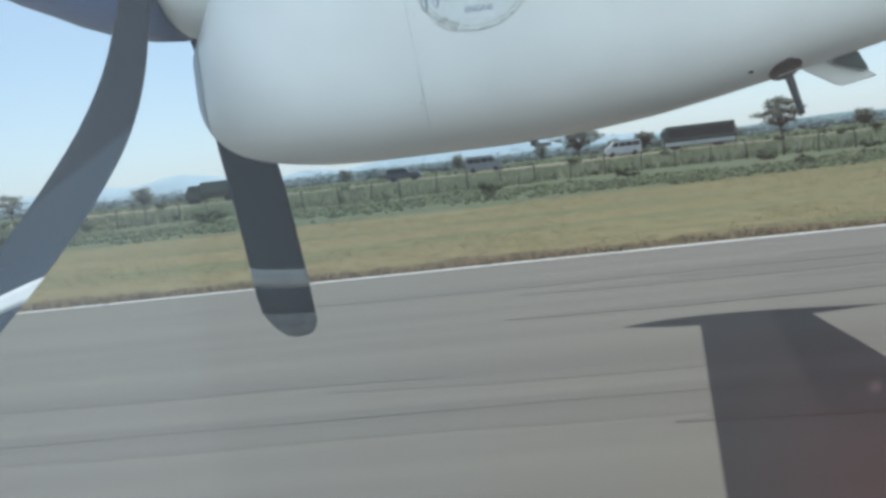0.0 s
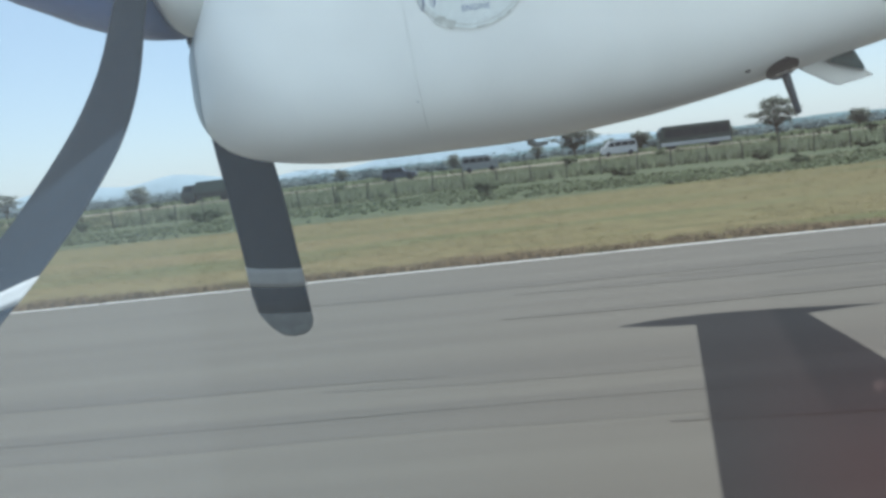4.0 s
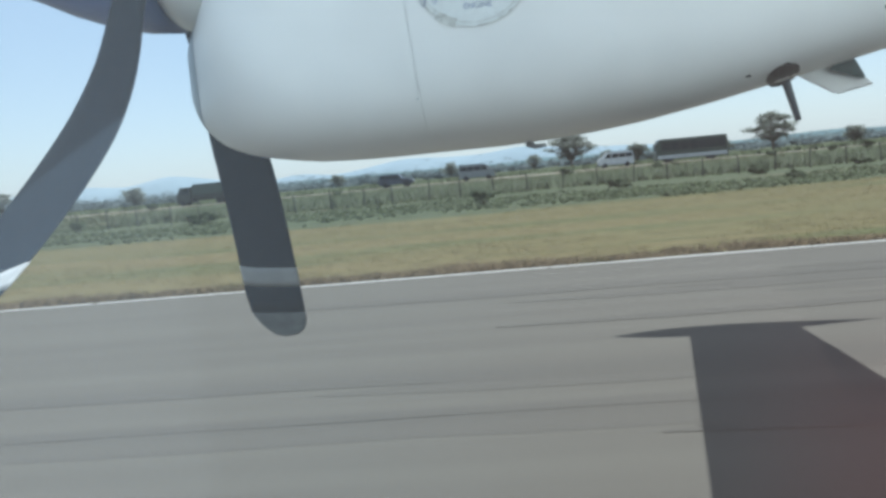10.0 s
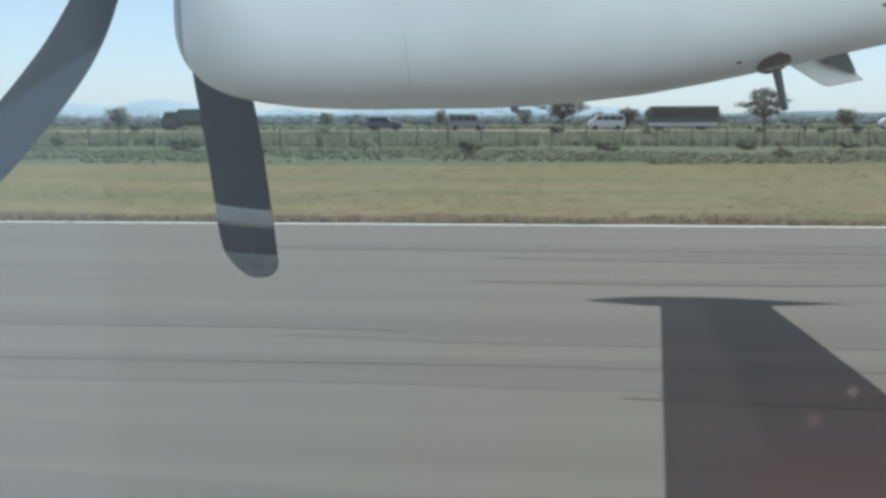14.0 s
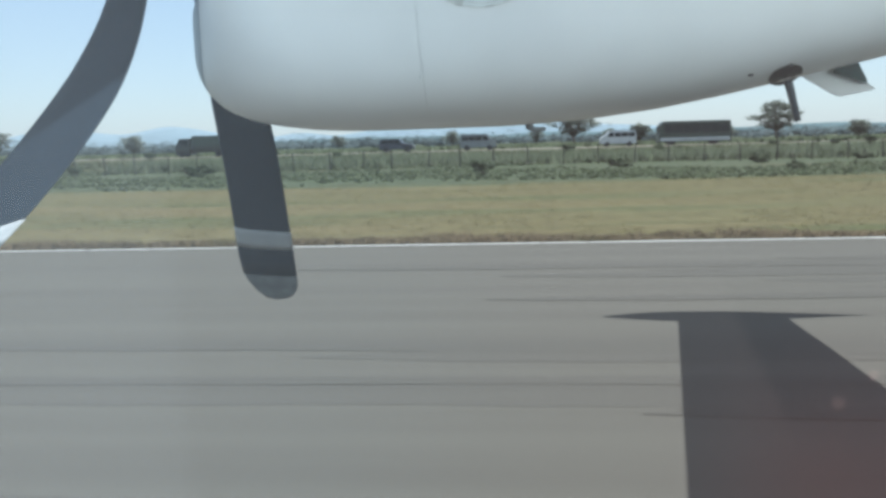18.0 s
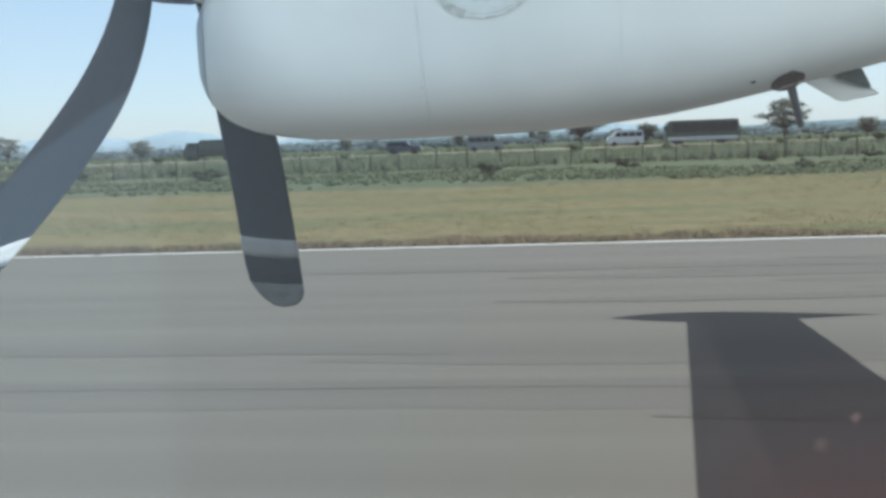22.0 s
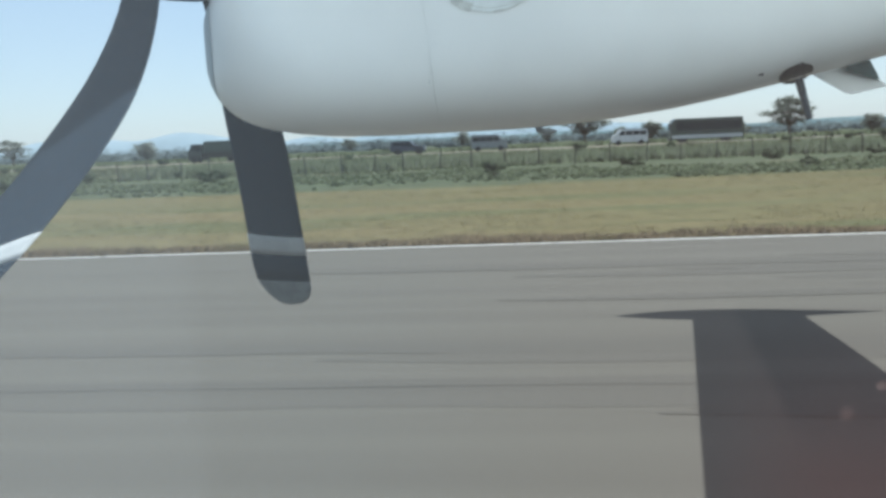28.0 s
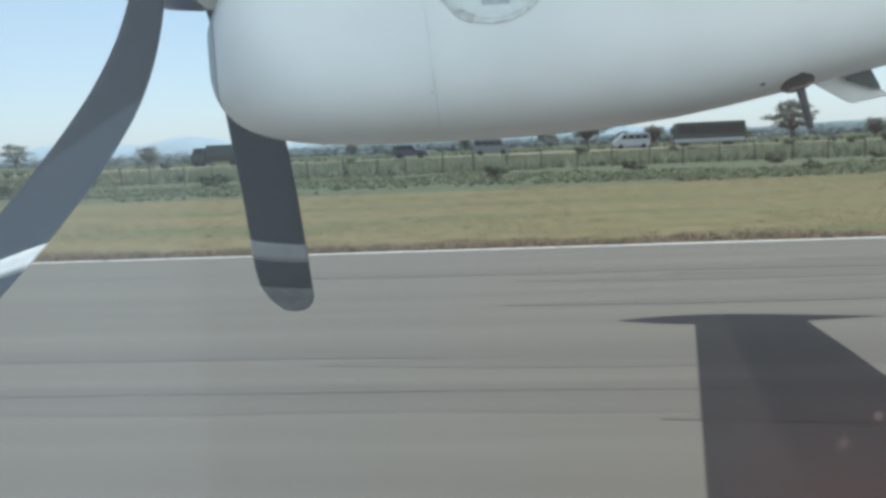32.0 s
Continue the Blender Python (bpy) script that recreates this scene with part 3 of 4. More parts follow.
# the large flowing lettering becomes one plain wavy stroke with a few loops
bm = bmesh.new()
prev = None
for k in range(121):
    u = k / 120
    x = DX - 0.092 + 0.150 * u + 0.008 * math.sin(16 * math.pi * u)
    z = DZ - 0.026 + 0.030 * u + (0.015 + 0.009 * math.sin(2.5 * math.pi * u + 0.6)) * math.cos(16 * math.pi * u)
    half = 0.0013 + 0.0009 * math.sin(16 * math.pi * u + 0.8)
    cur = [bm.verts.new(nacelle_skin(x + dx, z + dz, 0.0024)) for dx, dz in ((-half, half * 0.4), (half, -half * 0.4))]
    if prev:
        bm.faces.new((prev[0], prev[1], cur[1], cur[0]))
    prev = cur
bmesh.ops.solidify(bm, geom=bm.faces[:], thickness=0.0005)
part("flourish", bm, M["ink"], sticker, "flowing blue stroke across the sticker")
font = bpy.data.curves.new("word", "FONT")
font.body, font.size, font.align_x = "ENGINE", 0.0132, "CENTER"
word = new("word", font)
word_mesh = bpy.data.meshes.new_from_object(word)
bpy.data.objects.remove(word)
word_mesh.materials.append(M["ink"])
ob = new("word", word_mesh)
ob.parent = sticker
foot, head = nacelle_skin(DX + 0.006, DZ - 0.056, 0.003), nacelle_skin(DX + 0.006, DZ - 0.044, 0.003)
up = (head - foot).normalized()
side = Vector((1, 0, 0))
out = side.cross(up)
ob.matrix_basis = Matrix.Translation(foot) @ Matrix((side, up, out)).transposed().to_4x4()
tagged(ob, "small blue word on the sticker")

# drain mast in its dark well, flat scoop with a teal fin, small hook, drain holes


def aside(x, y, z):
    """The same line of sight from the seat, at another distance from the wall."""
    return (x * y / NY, y, 2.05 + (z - 2.05) * y / NY)


def prism(near, far):
    """A solid between two alike outlines."""
    bm = bmesh.new()
    a, b = [bm.verts.new(p) for p in near], [bm.verts.new(p) for p in far]
    bm.faces.new(a)
    bm.faces.new(b[::-1])
    for i in range(len(a)):
        j = (i + 1) % len(a)
        bm.faces.new((a[j], a[i], b[i], b[j]))
    bmesh.ops.recalc_face_normals(bm, faces=bm.faces[:])
    return bm


def seen_skin(u, v, lift):
    """The skin where a line from the seat with those slopes first meets it."""
    y = 1.2
    while y < NY and y < nacelle_skin(u * y, 2.05 + v * y, lift).y:
        y += 0.001
    return Vector((u * y, y, 2.05 + v * y))


# the well is a dark oval on the skin; its shade is the colour
bm = bmesh.new()
rows = [[bm.verts.new(seen_skin(0.385 + 0.0200 * q * math.cos(a), 0.0665 + 0.0105 * q * math.sin(a) + 0.0055 * q * math.cos(a), 0.003 + 0.003 * (1 - q))) for a in (2 * math.pi * k / 26 for k in range(26))]
        for q in (1.0, 0.7, 0.4, 0.1)]
for a, b in zip(rows, rows[1:]):
    for k in range(26):
        bm.faces.new((a[k], a[(k + 1) % 26], b[(k + 1) % 26], b[k]))
bm.faces.new(rows[-1])
part("mast_well", bm, M["dark"], nacelle, "dark oval on the skin, standing for the recess round the drain mast")
part("drain_mast", tube(bmesh.new(), [aside(0.671, 1.66, 2.180), aside(0.683, 1.66, 2.140), aside(0.701, 1.66, 2.073)], (0.0120, 0.0105, 0.0080), 12, 0.7), M["mast"], nacelle, "blue-grey drain mast pointing down", True)
plate = ((0.700, 2.166), (0.772, 2.124), (0.786, 2.120), (0.858, 2.1335), (0.80, 2.178), (0.74, 2.195))
bm = prism([aside(x, 1.66, z) for x, z in plate], [aside(x, 1.76, z) for x, z in plate])
bmesh.ops.bevel(bm, geom=bm.edges[:], offset=0.002, segments=1, affect="EDGES")
scoop = part("scoop", bm, M["white"], nacelle, "flat pale grey scoop under the nacelle")
wedge = ((0.768, 2.169), (0.826, 2.150), (0.841, 2.146), (0.838, 2.156), (0.822, 2.186), (0.795, 2.195))
part("fin", prism([aside(x, 1.645, z) for x, z in wedge], [aside(x, 1.657, z) for x, z in wedge]), M["teal"], scoop, "dark teal triangular fin")
part("hook", tube(bmesh.new(), [(0.134, NY, 2.092), (0.145, NY, 2.077), (0.159, NY, 2.0700), (0.182, NY, 2.0710)], (0.012, 0.008, 0.0055, 0.0035), 8), M["lip"], nacelle, "small hooked grey drain fitting", True)
# dark half-sunk beads, coloured like the shade inside small holes
for x, z in ((0.505, 2.150), (0.572, 2.165), (0.73, 2.24)):
    bm = bmesh.new()
    bmesh.ops.create_uvsphere(bm, u_segments=10, v_segments=6, radius=0.0042, matrix=Matrix.Translation(nacelle_skin(x, z, 0.0)) @ Matrix.Diagonal((1.3, 0.5, 0.8, 1)))
    part("drain_hole", bm, M["dark"], nacelle)

# propeller at rest: spinner and four blades, spaced and curved to fit the camera's view
PX = -0.585
bm = bmesh.new()
loft(bm, [[(x, NY + r * math.cos(a), AX + r * math.sin(a)) for a in (2 * math.pi * k / 40 for k in range(40))]
          for x, r in ((-1.03, 0.004), (-1.02, 0.03), (-0.99, 0.067), (-0.94, 0.108), (-0.88, 0.142), (-0.82, 0.170), (-0.76, 0.200), (-0.68, 0.231), (-0.62, 0.244), (-0.56, 0.249))])
part("spinner", bm, M["spinner"], plane, "dark navy pointed propeller spinner", True)


def blade_mesh(r0, r1, grow=0.0, n=14, slant=(0.0, 0.0)):
    """Airfoil-like sections along the blade, twisted and curved, with a rounded tip. Built pointing down; slant tilts the ends of a painted band."""
    bm = bmesh.new()
    rings = []
    for k in range(n + 1):
        ring = []
        for i in range(16):
            a = 2 * math.pi * i / 16
            r = r0 + (r1 - r0) * k / n - (slant[0] + (slant[1] - slant[0]) * k / n) * math.cos(a)
            u = (r - 0.2) / 0.92
            chord = 0.5 * (0.075 + 0.122 * smooth_step(0.02, 0.6, u))
            if r > 1.15:
                chord *= math.sqrt(max(0.03, 1 - ((r - 1.15) / 0.078) ** 2))
            thick = 0.5 * (0.055 - 0.042 * min(1.0, u * 1.3)) + grow
            turn = radians(-33 + 11 * u)
            lean = -0.42 * max(0.0, u - 0.2) ** 1.6
            c, t = (chord + grow) * math.cos(a), thick * math.sin(a) * (1 - 0.35 * math.cos(a))
            ring.append((PX + c * math.cos(turn) - t * math.sin(turn), lean + c * math.sin(turn) + t * math.cos(turn), -r))
        rings.append(ring)
    return loft(bm, rings)


for k in range(4):
    hub = Matrix.Translation((0, NY, AX)) @ Matrix.Rotation(radians(-BLADE - 90 * k), 4, "X")
    blade = part("blade", blade_mesh(0.20, 1.16, 0.0, 22, (0.0, 0.022)), M["blade"], plane, "dark grey propeller blade with pale tip bands", True, hub)
    part("tip_band", blade_mesh(1.030, 1.083, 0.0012, 3, (0.022, 0.022)), M["tip"], blade, "white painted band", True)
    part("blade_tip", blade_mesh(1.16, 1.225, 0.0, 8, (0.022, 0.0)), M["tip_dull"], blade, "dull grey rounded tip", True)

# wing: straight tapered panel with an end tank
WZ, RISE, SX, SY = 2.78, 0.030, -SUN.x / SUN.z, -SUN.y / SUN.z


def wing_ring(y, n=28):
    z = WZ + RISE * y
    le, te = 0.131 + 0.2475 * y - SX * z, 2.75 + 0.096 * y - SX * z
    c = te - le
    ring = []
    for i in range(n):
        a = 2 * math.pi * i / n
        u = 0.5 - 0.5 * math.cos(a)
        t = 0.14 * c * (1.48 * math.sqrt(u) - 0.63 * u - 1.76 * u * u + 1.42 * u ** 3 - 0.5075 * u ** 4)
        ring.append((le + u * c, y - SY * z, z + (t if a < math.pi else -0.55 * t)))
    return ring


wing = part("wing", loft(bmesh.new(), [wing_ring(y) for y in (-0.55, 1.0, 2.5, 4.5, 6.5, 8.3, 9.35)]), M["white"], plane, "straight tapered white wing", True)
bm = bmesh.new()
zt = WZ + RISE * 9.4
loft(bm, [[(x - SX * zt, 9.40 - SY * zt - 0.075 * (x - 3.0) + r * math.cos(a), zt + 0.02 + 0.8 * r * math.sin(a)) for a in (2 * math.pi * k / 24 for k in range(24))]
          for x, r in ((1.60, 0.004), (1.68, 0.045), (1.80, 0.088), (1.98, 0.160), (2.25, 0.225), (2.6, 0.262), (3.0, 0.255), (3.4, 0.21), (3.8, 0.135), (4.15, 0.07), (4.40, 0.028), (4.58, 0.004))])
part("tip_tank", bm, M["white"], wing, "slim pointed white tank at the wing tip", True)

# fuselage shell round the seat, open at the window
CY, CZ, FW, FH = -0.66, 1.98, 0.95, 1.02


def hull_ring(x, inset, n=48):
    k = curve_at([(-5.6, 0.10), (-5.3, 0.30), (-4.7, 0.52), (-3.9, 0.74), (-3.0, 0.92), (-2.3, 1.0), (3.3, 1.0), (4.6, 0.86), (6.4, 0.55), (8.2, 0.22)], x)
    w, h = FW * k - inset, FH * k - inset
    return [(x, CY + w * math.copysign(abs(math.cos(a)) ** 0.62, math.cos(a)), CZ + h * math.copysign(abs(math.sin(a)) ** 0.7, math.sin(a)))
            for a in (2 * math.pi * (i + 0.5) / n for i in range(n))]


def hull(inset, name, material, label):
    bm = bmesh.new()
    stations = [-5.6, -5.3, -4.7, -3.9, -3.0, -2.35, -1.5, -0.9, -0.36, -0.18, 0.0, 0.18, 0.36, 0.9, 1.5, 2.3, 3.15, 3.9, 4.6, 5.5, 6.4, 7.3, 8.2]
    vs = [[bm.verts.new(p) for p in hull_ring(x, inset)] for x in stations]
    for s, (a, b) in enumerate(zip(vs, vs[1:])):
        for i in range(48):
            quad = (a[i], a[(i + 1) % 48], b[(i + 1) % 48], b[i])
            mid = sum((q.co for q in quad), Vector()) / 4
            if abs(mid.x) < 0.36 and mid.y > 0.1 and 1.72 < mid.z < 2.42:
                continue
            bm.faces.new(quad)
    bm.faces.new(vs[0][::-1])
    bm.faces.new(vs[-1])
    return part(name, bm, material, plane, label, True)


hull(0.0, "fuselage", M["white"], "white painted fuselage shell")
hull(0.05, "cabin_lining", M["lining"], "pale plastic cabin lining")
bm = bmesh.new()
rings = []
for inner, y in ((0.0, 0.292), (-0.06, 0.292), (-0.06, 0.235), (0.0, 0.235)):
    rings.append([(math.copysign(abs(math.cos(a)) ** 0.5, math.cos(a)) * (0.39 + inner), y, 2.07 + math.copysign(abs(math.sin(a)) ** 0.5, math.sin(a)) * (0.38 + inner))
                  for a in (2 * math.pi * k / 40 for k in range(40))])
rings.append(rings[0])
frame_part = part("window_frame", loft(bm, rings, False, False), M["lining"], plane, "rounded frame of the cabin window", True)
bm = bmesh.new()
bm.faces.new([bm.verts.new((math.copysign(abs(math.cos(a)) ** 0.5, math.cos(a)) * 0.335, 0, math.copysign(abs(math.sin(a)) ** 0.5, math.sin(a)) * 0.325))
              for a in (2 * math.pi * k / 40 for k in range(40))])
pane = part("pane", bm, M["pane"], frame_part, "clear window pane with a dusty film, glare and reflections put into it", False, Matrix.Translation((0, 0.262, 2.07)))
pane.visible_shadow = False


def wheel(x, y, r, w):
    bm = bmesh.new()
    loft(bm, [[(x + q * math.cos(a), y + d, r + q * math.sin(a)) for a in (2 * math.pi * k / 28 for k in range(28))]
              for d, q in ((-w / 2, r * 0.55), (-w / 2, r * 0.88), (-w / 4, r), (w / 4, r), (w / 2, r * 0.88), (w / 2, r * 0.55))])
    t = part("wheel", bm, M["rubber"], plane, "black aircraft tyre", True)
    part("strut", tube(bmesh.new(), [(x, y, r), (x, y * 0.6 + CY * 0.4, 1.15)], (0.05, 0.06), 10), M["lip"], t)


wheel(0.9, 0.75, 0.36, 0.22)
wheel(0.9, -2.07, 0.36, 0.22)
wheel(-3.0, CY, 0.28, 0.18)

# ---- vegetation ----


def blades_field(name, label, category, spots, material, height, width, count, lean=0.5):
    """One mesh of upright thin triangles, count to a tuft. spots: rows of x, y, size."""
    rs = np.random.RandomState(5)
    spots = np.repeat(np.asarray(spots, float), count, axis=0)
    n = len(spots)
    a = rs.uniform(0, 2 * np.pi, n)
    h = height * spots[:, 2] * rs.uniform(0.5, 1.2, n)
    w = width * rs.uniform(0.6, 1.3, n)
    base = spots[:, :2] + rs.normal(0, 0.06, (n, 2)) * spots[:, 2:3]
    z = np.array([ground_z(x, y) for x, y in base]) - 0.02
    b = rs.uniform(0, 2 * np.pi, n)
    tip = base + np.stack([np.cos(b), np.sin(b)], 1) * (h * lean * rs.uniform(0.1, 1, n))[:, None]
    d = np.stack([np.cos(a), np.sin(a)], 1) * w[:, None] / 2
    v = np.empty((n, 3, 3))
    v[:, 0, :2], v[:, 1, :2], v[:, 2, :2] = base - d, base + d, tip
    v[:, 0, 2], v[:, 1, 2], v[:, 2, 2] = z, z, z + h
    # wind every blade towards the runway and let it shade like the sward it stands in
    turned = np.cross(v[:, 1] - v[:, 0], v[:, 2] - v[:, 0])[:, 1] > 0
    v[turned] = v[turned][:, [1, 0, 2]]
    nor = np.repeat(np.c_[rs.normal(0, 0.3, n), rs.normal(-0.15, 0.3, n), np.ones(n)], 3, axis=0)
    nor /= np.linalg.norm(nor, axis=1)[:, None]
    ob = arrays(name, v.reshape(-1, 3), np.arange(3 * n).reshape(-1, 3), material, None, "", nor)
    return tagged(ob, label, category, kind="stuff")


rs = np.random.RandomState(11)


def scatter(n, y0, y1, power=1.0, margin=12, slope=0.72):
    """Random spots in a wedge that opens outwards from the window."""
    y = y0 + (y1 - y0) * rs.rand(n) ** power
    x = (rs.rand(n) * 2 - 1) * (slope * y + margin)
    return x, y


x, y = scatter(34000, EDGE + 0.25, 47, 1.2)
keep = np.array([noise.noise((a * 0.13, b * 0.3, 4)) + 0.35 * noise.noise((a * 0.7, b * 1.1, 1)) for a, b in zip(x, y)]) > -0.28
blades_field("grass", "short dry yellow-green grass beside the runway", "grass", np.c_[x, y, rs.uniform(0.5, 1.2, len(x))][keep], M["grass"], 0.036, 0.035, 6, 1.3)
x, y = scatter(9000, EDGE - 0.03, EDGE + 0.95, 1.4, 14, 0.9)
y = y + 0.14 * np.array([noise.noise((a * 0.45, 2, 0)) for a in x])
rank = np.array([0.75 + 0.9 * noise.noise((a * 0.35, b * 0.9, 21)) for a, b in zip(x, y)])
blades_field("fringe_grass", "ragged brown dead grass fringe along the asphalt edge", "grass", np.c_[x, y, np.clip(rank, 0.25, 1.5) * rs.uniform(0.6, 1.2, len(x))], M["straw"], 0.15, 0.024, 9, 1.0)
x, y = scatter(12000, 71, 98, 1.0, 12, 0.75)
keep = np.array([noise.noise((a * 0.06, b * 0.12, 9)) for a, b in zip(x, y)]) > -0.2
blades_field("tall_grass", "taller green and straw grass by the fence", "grass", np.c_[x, y, rs.uniform(0.5, 1.3, len(x))][keep], M["tall"], 0.38, 0.10, 4, 0.6)
x, y = scatter(32000, 40, 93, 1.0, 12, 0.75)
thick = np.array([noise.noise((a * 0.035, b * 0.10, 17)) + 0.5 * noise.noise((a * 0.16, b * 0.3, 3)) for a, b in zip(x, y)])
margin = np.array([45.0 + 11 * noise.noise((a * 0.045, 31, 0)) + 3 * noise.noise((a * 0.21, 7, 0)) for a in x])
keep = (thick > -0.12) & (y > margin)
WEEDS = np.c_[x, y, np.clip(0.45 + 1.1 * thick, 0.3, 1.2)][keep]
x, y = scatter(16000, 128, 330, 1.6, 30, 0.75)
blades_field("field_grass", "far field of rough mixed green grass", "grass", np.c_[x, y, rs.uniform(0.6, 1.3, len(x))], M["weed"], 0.7, 0.5, 2, 0.7)

# maize: stalk and arching leaves
x = rs.uniform(-36, 57, 5200)
y = 70.5 + np.round(12 * rs.rand(5200) / 0.8) * 0.8
blades_field("maize", "pale green young maize rows behind the fence", "maize", np.c_[x, y, rs.uniform(0.6, 1.15, len(x))], M["maize"], 1.05, 0.13, 6, 0.45)


def leaf_cloud(centres, radii, per, size, seed, flat=0.7):
    """Small two-sided leaf triangles in clumps."""
    r = np.random.RandomState(seed)
    c = np.repeat(np.asarray(centres, float), per, axis=0)
    q = np.repeat(np.asarray(radii, float), per)
    d = r.normal(0, 1, (len(c), 3))
    d /= np.linalg.norm(d, axis=1)[:, None]
    p = c + d * (q * r.rand(len(c)) ** 0.45)[:, None] * (1, 1, flat)
    v = p[:, None, :] + r.normal(0, size, (len(c), 3, 3)) * (1, 1, 0.7)
    turned = np.cross(v[:, 1] - v[:, 0], v[:, 2] - v[:, 0])[:, 1] > 0
    v[turned] = v[turned][:, [1, 0, 2]]
    nor = d * (0.6, 0.6, 0.8) + (0, -0.15, 0.55) + r.normal(0, 0.25, d.shape)
    nor /= np.linalg.norm(nor, axis=1)[:, None]
    return v.reshape(-1, 3), np.arange(3 * len(c)).reshape(-1, 3), np.repeat(nor, 3, axis=0)


# rank weeds before and behind the fence, in low leafy clumps
spots = WEEDS[::2]
clumps = [(a, b, ground_z(a, b) + 0.10 * q) for a, b, q in spots]
v, f, nor = leaf_cloud(clumps, 0.45 * spots[:, 2], 9, 0.085, 77, 0.30)
v[:, 2] = np.maximum(v[:, 2], np.repeat([c[2] - 0.12 for c in clumps], 27))
tagged(arrays("weeds", v, f, M["weed"], None, "", nor), "patches of rank green weeds before and behind the fence", "weeds", kind="stuff")


def shrub(seed, height, width, name="shrub", label="low dense dark green shrub", material="shrub"):
    r = random.Random(seed)
    ob = thing(name, label, "shrub", group="shrubs along the fence")
    cs = [(r.gauss(0, width * 0.32), r.gauss(0, width * 0.25), height * r.uniform(0.2, 0.75)) for _ in range(9)]
    v, f, nor = leaf_cloud(cs, [height * r.uniform(0.25, 0.4) for _ in cs], 75, 0.09, seed)
    v[:, 2] = np.maximum(v[:, 2], -0.03)
    arrays("foliage", v, f, M[material], ob, "", nor)
    bm = bmesh.new()
    for k in range(4):
        a = r.uniform(0, 6.28)
        tube(bm, [(0, 0, -0.05), (math.cos(a) * width * 0.2, math.sin(a) * width * 0.2, height * 0.6)], (0.03, 0.01), 5)
    part("stems", bm, M["bark"], ob)
    return ob


kinds = [shrub(31, 0.9, 1.6), shrub(32, 0.7, 2.2), shrub(33, 1.15, 1.5), shrub(34, 0.55, 1.4)]
r = random.Random(5)
spots = [(r.uniform(-62, 66), r.uniform(50, 67)) for _ in range(24)] + [(r.uniform(-70, 75), r.uniform(68, 100)) for _ in range(34)]
for k, (a, b) in enumerate(spots):
    m = pose(a, b, ground_z(a, b), 0, 0, r.uniform(-30, 30)) @ Matrix.Scale(r.uniform(0.6, 1.1), 4)
    if k < 4:
        kinds[k].matrix_basis = m
    else:
        c = copy_thing(kinds[k % 4], m)
        c.matrix_basis = m


def tree(kind, seed, height, width):
    """kind: 'flat' an umbrella thorn with level tiers, 'round' a dense dome."""
    r = random.Random(seed)
    ob = thing("tree", "umbrella thorn tree with level green tiers in the field" if kind == "flat" else "round dense green tree in the field", "tree", group="trees in the fields")
    bm = bmesh.new()
    fork = height * (0.30 if kind == "flat" else 0.20)
    tube(bm, [(0, 0, -0.3), (0.06, 0, fork * 0.5), (r.uniform(-0.2, 0.2), 0, fork)], (0.040 * height, 0.030 * height, 0.026 * height), 9)
    # level, share of the width, number of limbs
    tiers = ((0.46, 0.80, 5), (0.58, 1.0, 7), (0.70, 0.95, 8), (0.82, 0.78, 7), (0.92, 0.50, 5)) if kind == "flat" else ((0.38, 0.72, 5), (0.58, 1.0, 7), (0.78, 0.70, 6))
    cs, rad = [], []
    for level, share, n in tiers:
        turn = r.uniform(0, 6.28)
        for k in range(n):
            a = turn + 2 * math.pi * k / n + r.uniform(-0.35, 0.35)
            reach = width * 0.5 * share * r.uniform(0.62, 1.0)
            top = height * (level + r.uniform(-0.06, 0.06))
            end = (math.cos(a) * reach, math.sin(a) * reach, top)
            tube(bm, [(0, 0, fork * 0.96), (end[0] * 0.4, end[1] * 0.4, fork + (top - fork) * 0.62), end], (0.013 * height, 0.009 * height, 0.003 * height), 6)
            for j in range(5):
                along = r.uniform(0.35, 1.0)
                s = width * (0.11 if kind == "flat" else 0.15)
                cs.append((end[0] * along + r.gauss(0, s * 0.4), end[1] * along + r.gauss(0, s * 0.4), top + height * (0.05 * (1 - along) + r.gauss(0, 0.022 if kind == "flat" else 0.05))))
                rad.append(s * r.uniform(0.6, 1.05))
    part("trunk", bm, M["bark"], ob, "grey-brown trunk and limbs", True)
    v, f, nor = leaf_cloud(cs, rad, 30, 0.17, seed, 0.42 if kind == "flat" else 0.75)
    arrays("crown", v, f, M["leaf"], ob, "green crown of small leaves", nor)
    return ob


for kind, seed, a, b, h, w in (("flat", 1, 50, 165, 7.6, 10.5), ("round", 2, 28, 190, 5.2, 5.4), ("flat", 3, 12, 168, 7.4, 11), ("round", 4, 79, 200, 4.6, 5.5), ("round", 5, 79, 172, 5.6, 6.5),
                               ("round", 6, -21, 290, 6.0, 7), ("round", 7, 9, 330, 7.0, 6.5), ("round", 8, 62, 250, 4.6, 5.4), ("flat", 9, 129, 170, 9, 13), ("round", 10, -98, 210, 6.0, 8),
                               ("round", 11, -65, 310, 5.5, 7), ("flat", 12, -167, 260, 9, 12), ("round", 13, 39, 350, 6, 7)):
    t = tree(kind, seed, h, w)
    t.matrix_basis = pose(a, b, ground_z(a, b), 0, 0, (seed * 47) % 50 - 25)

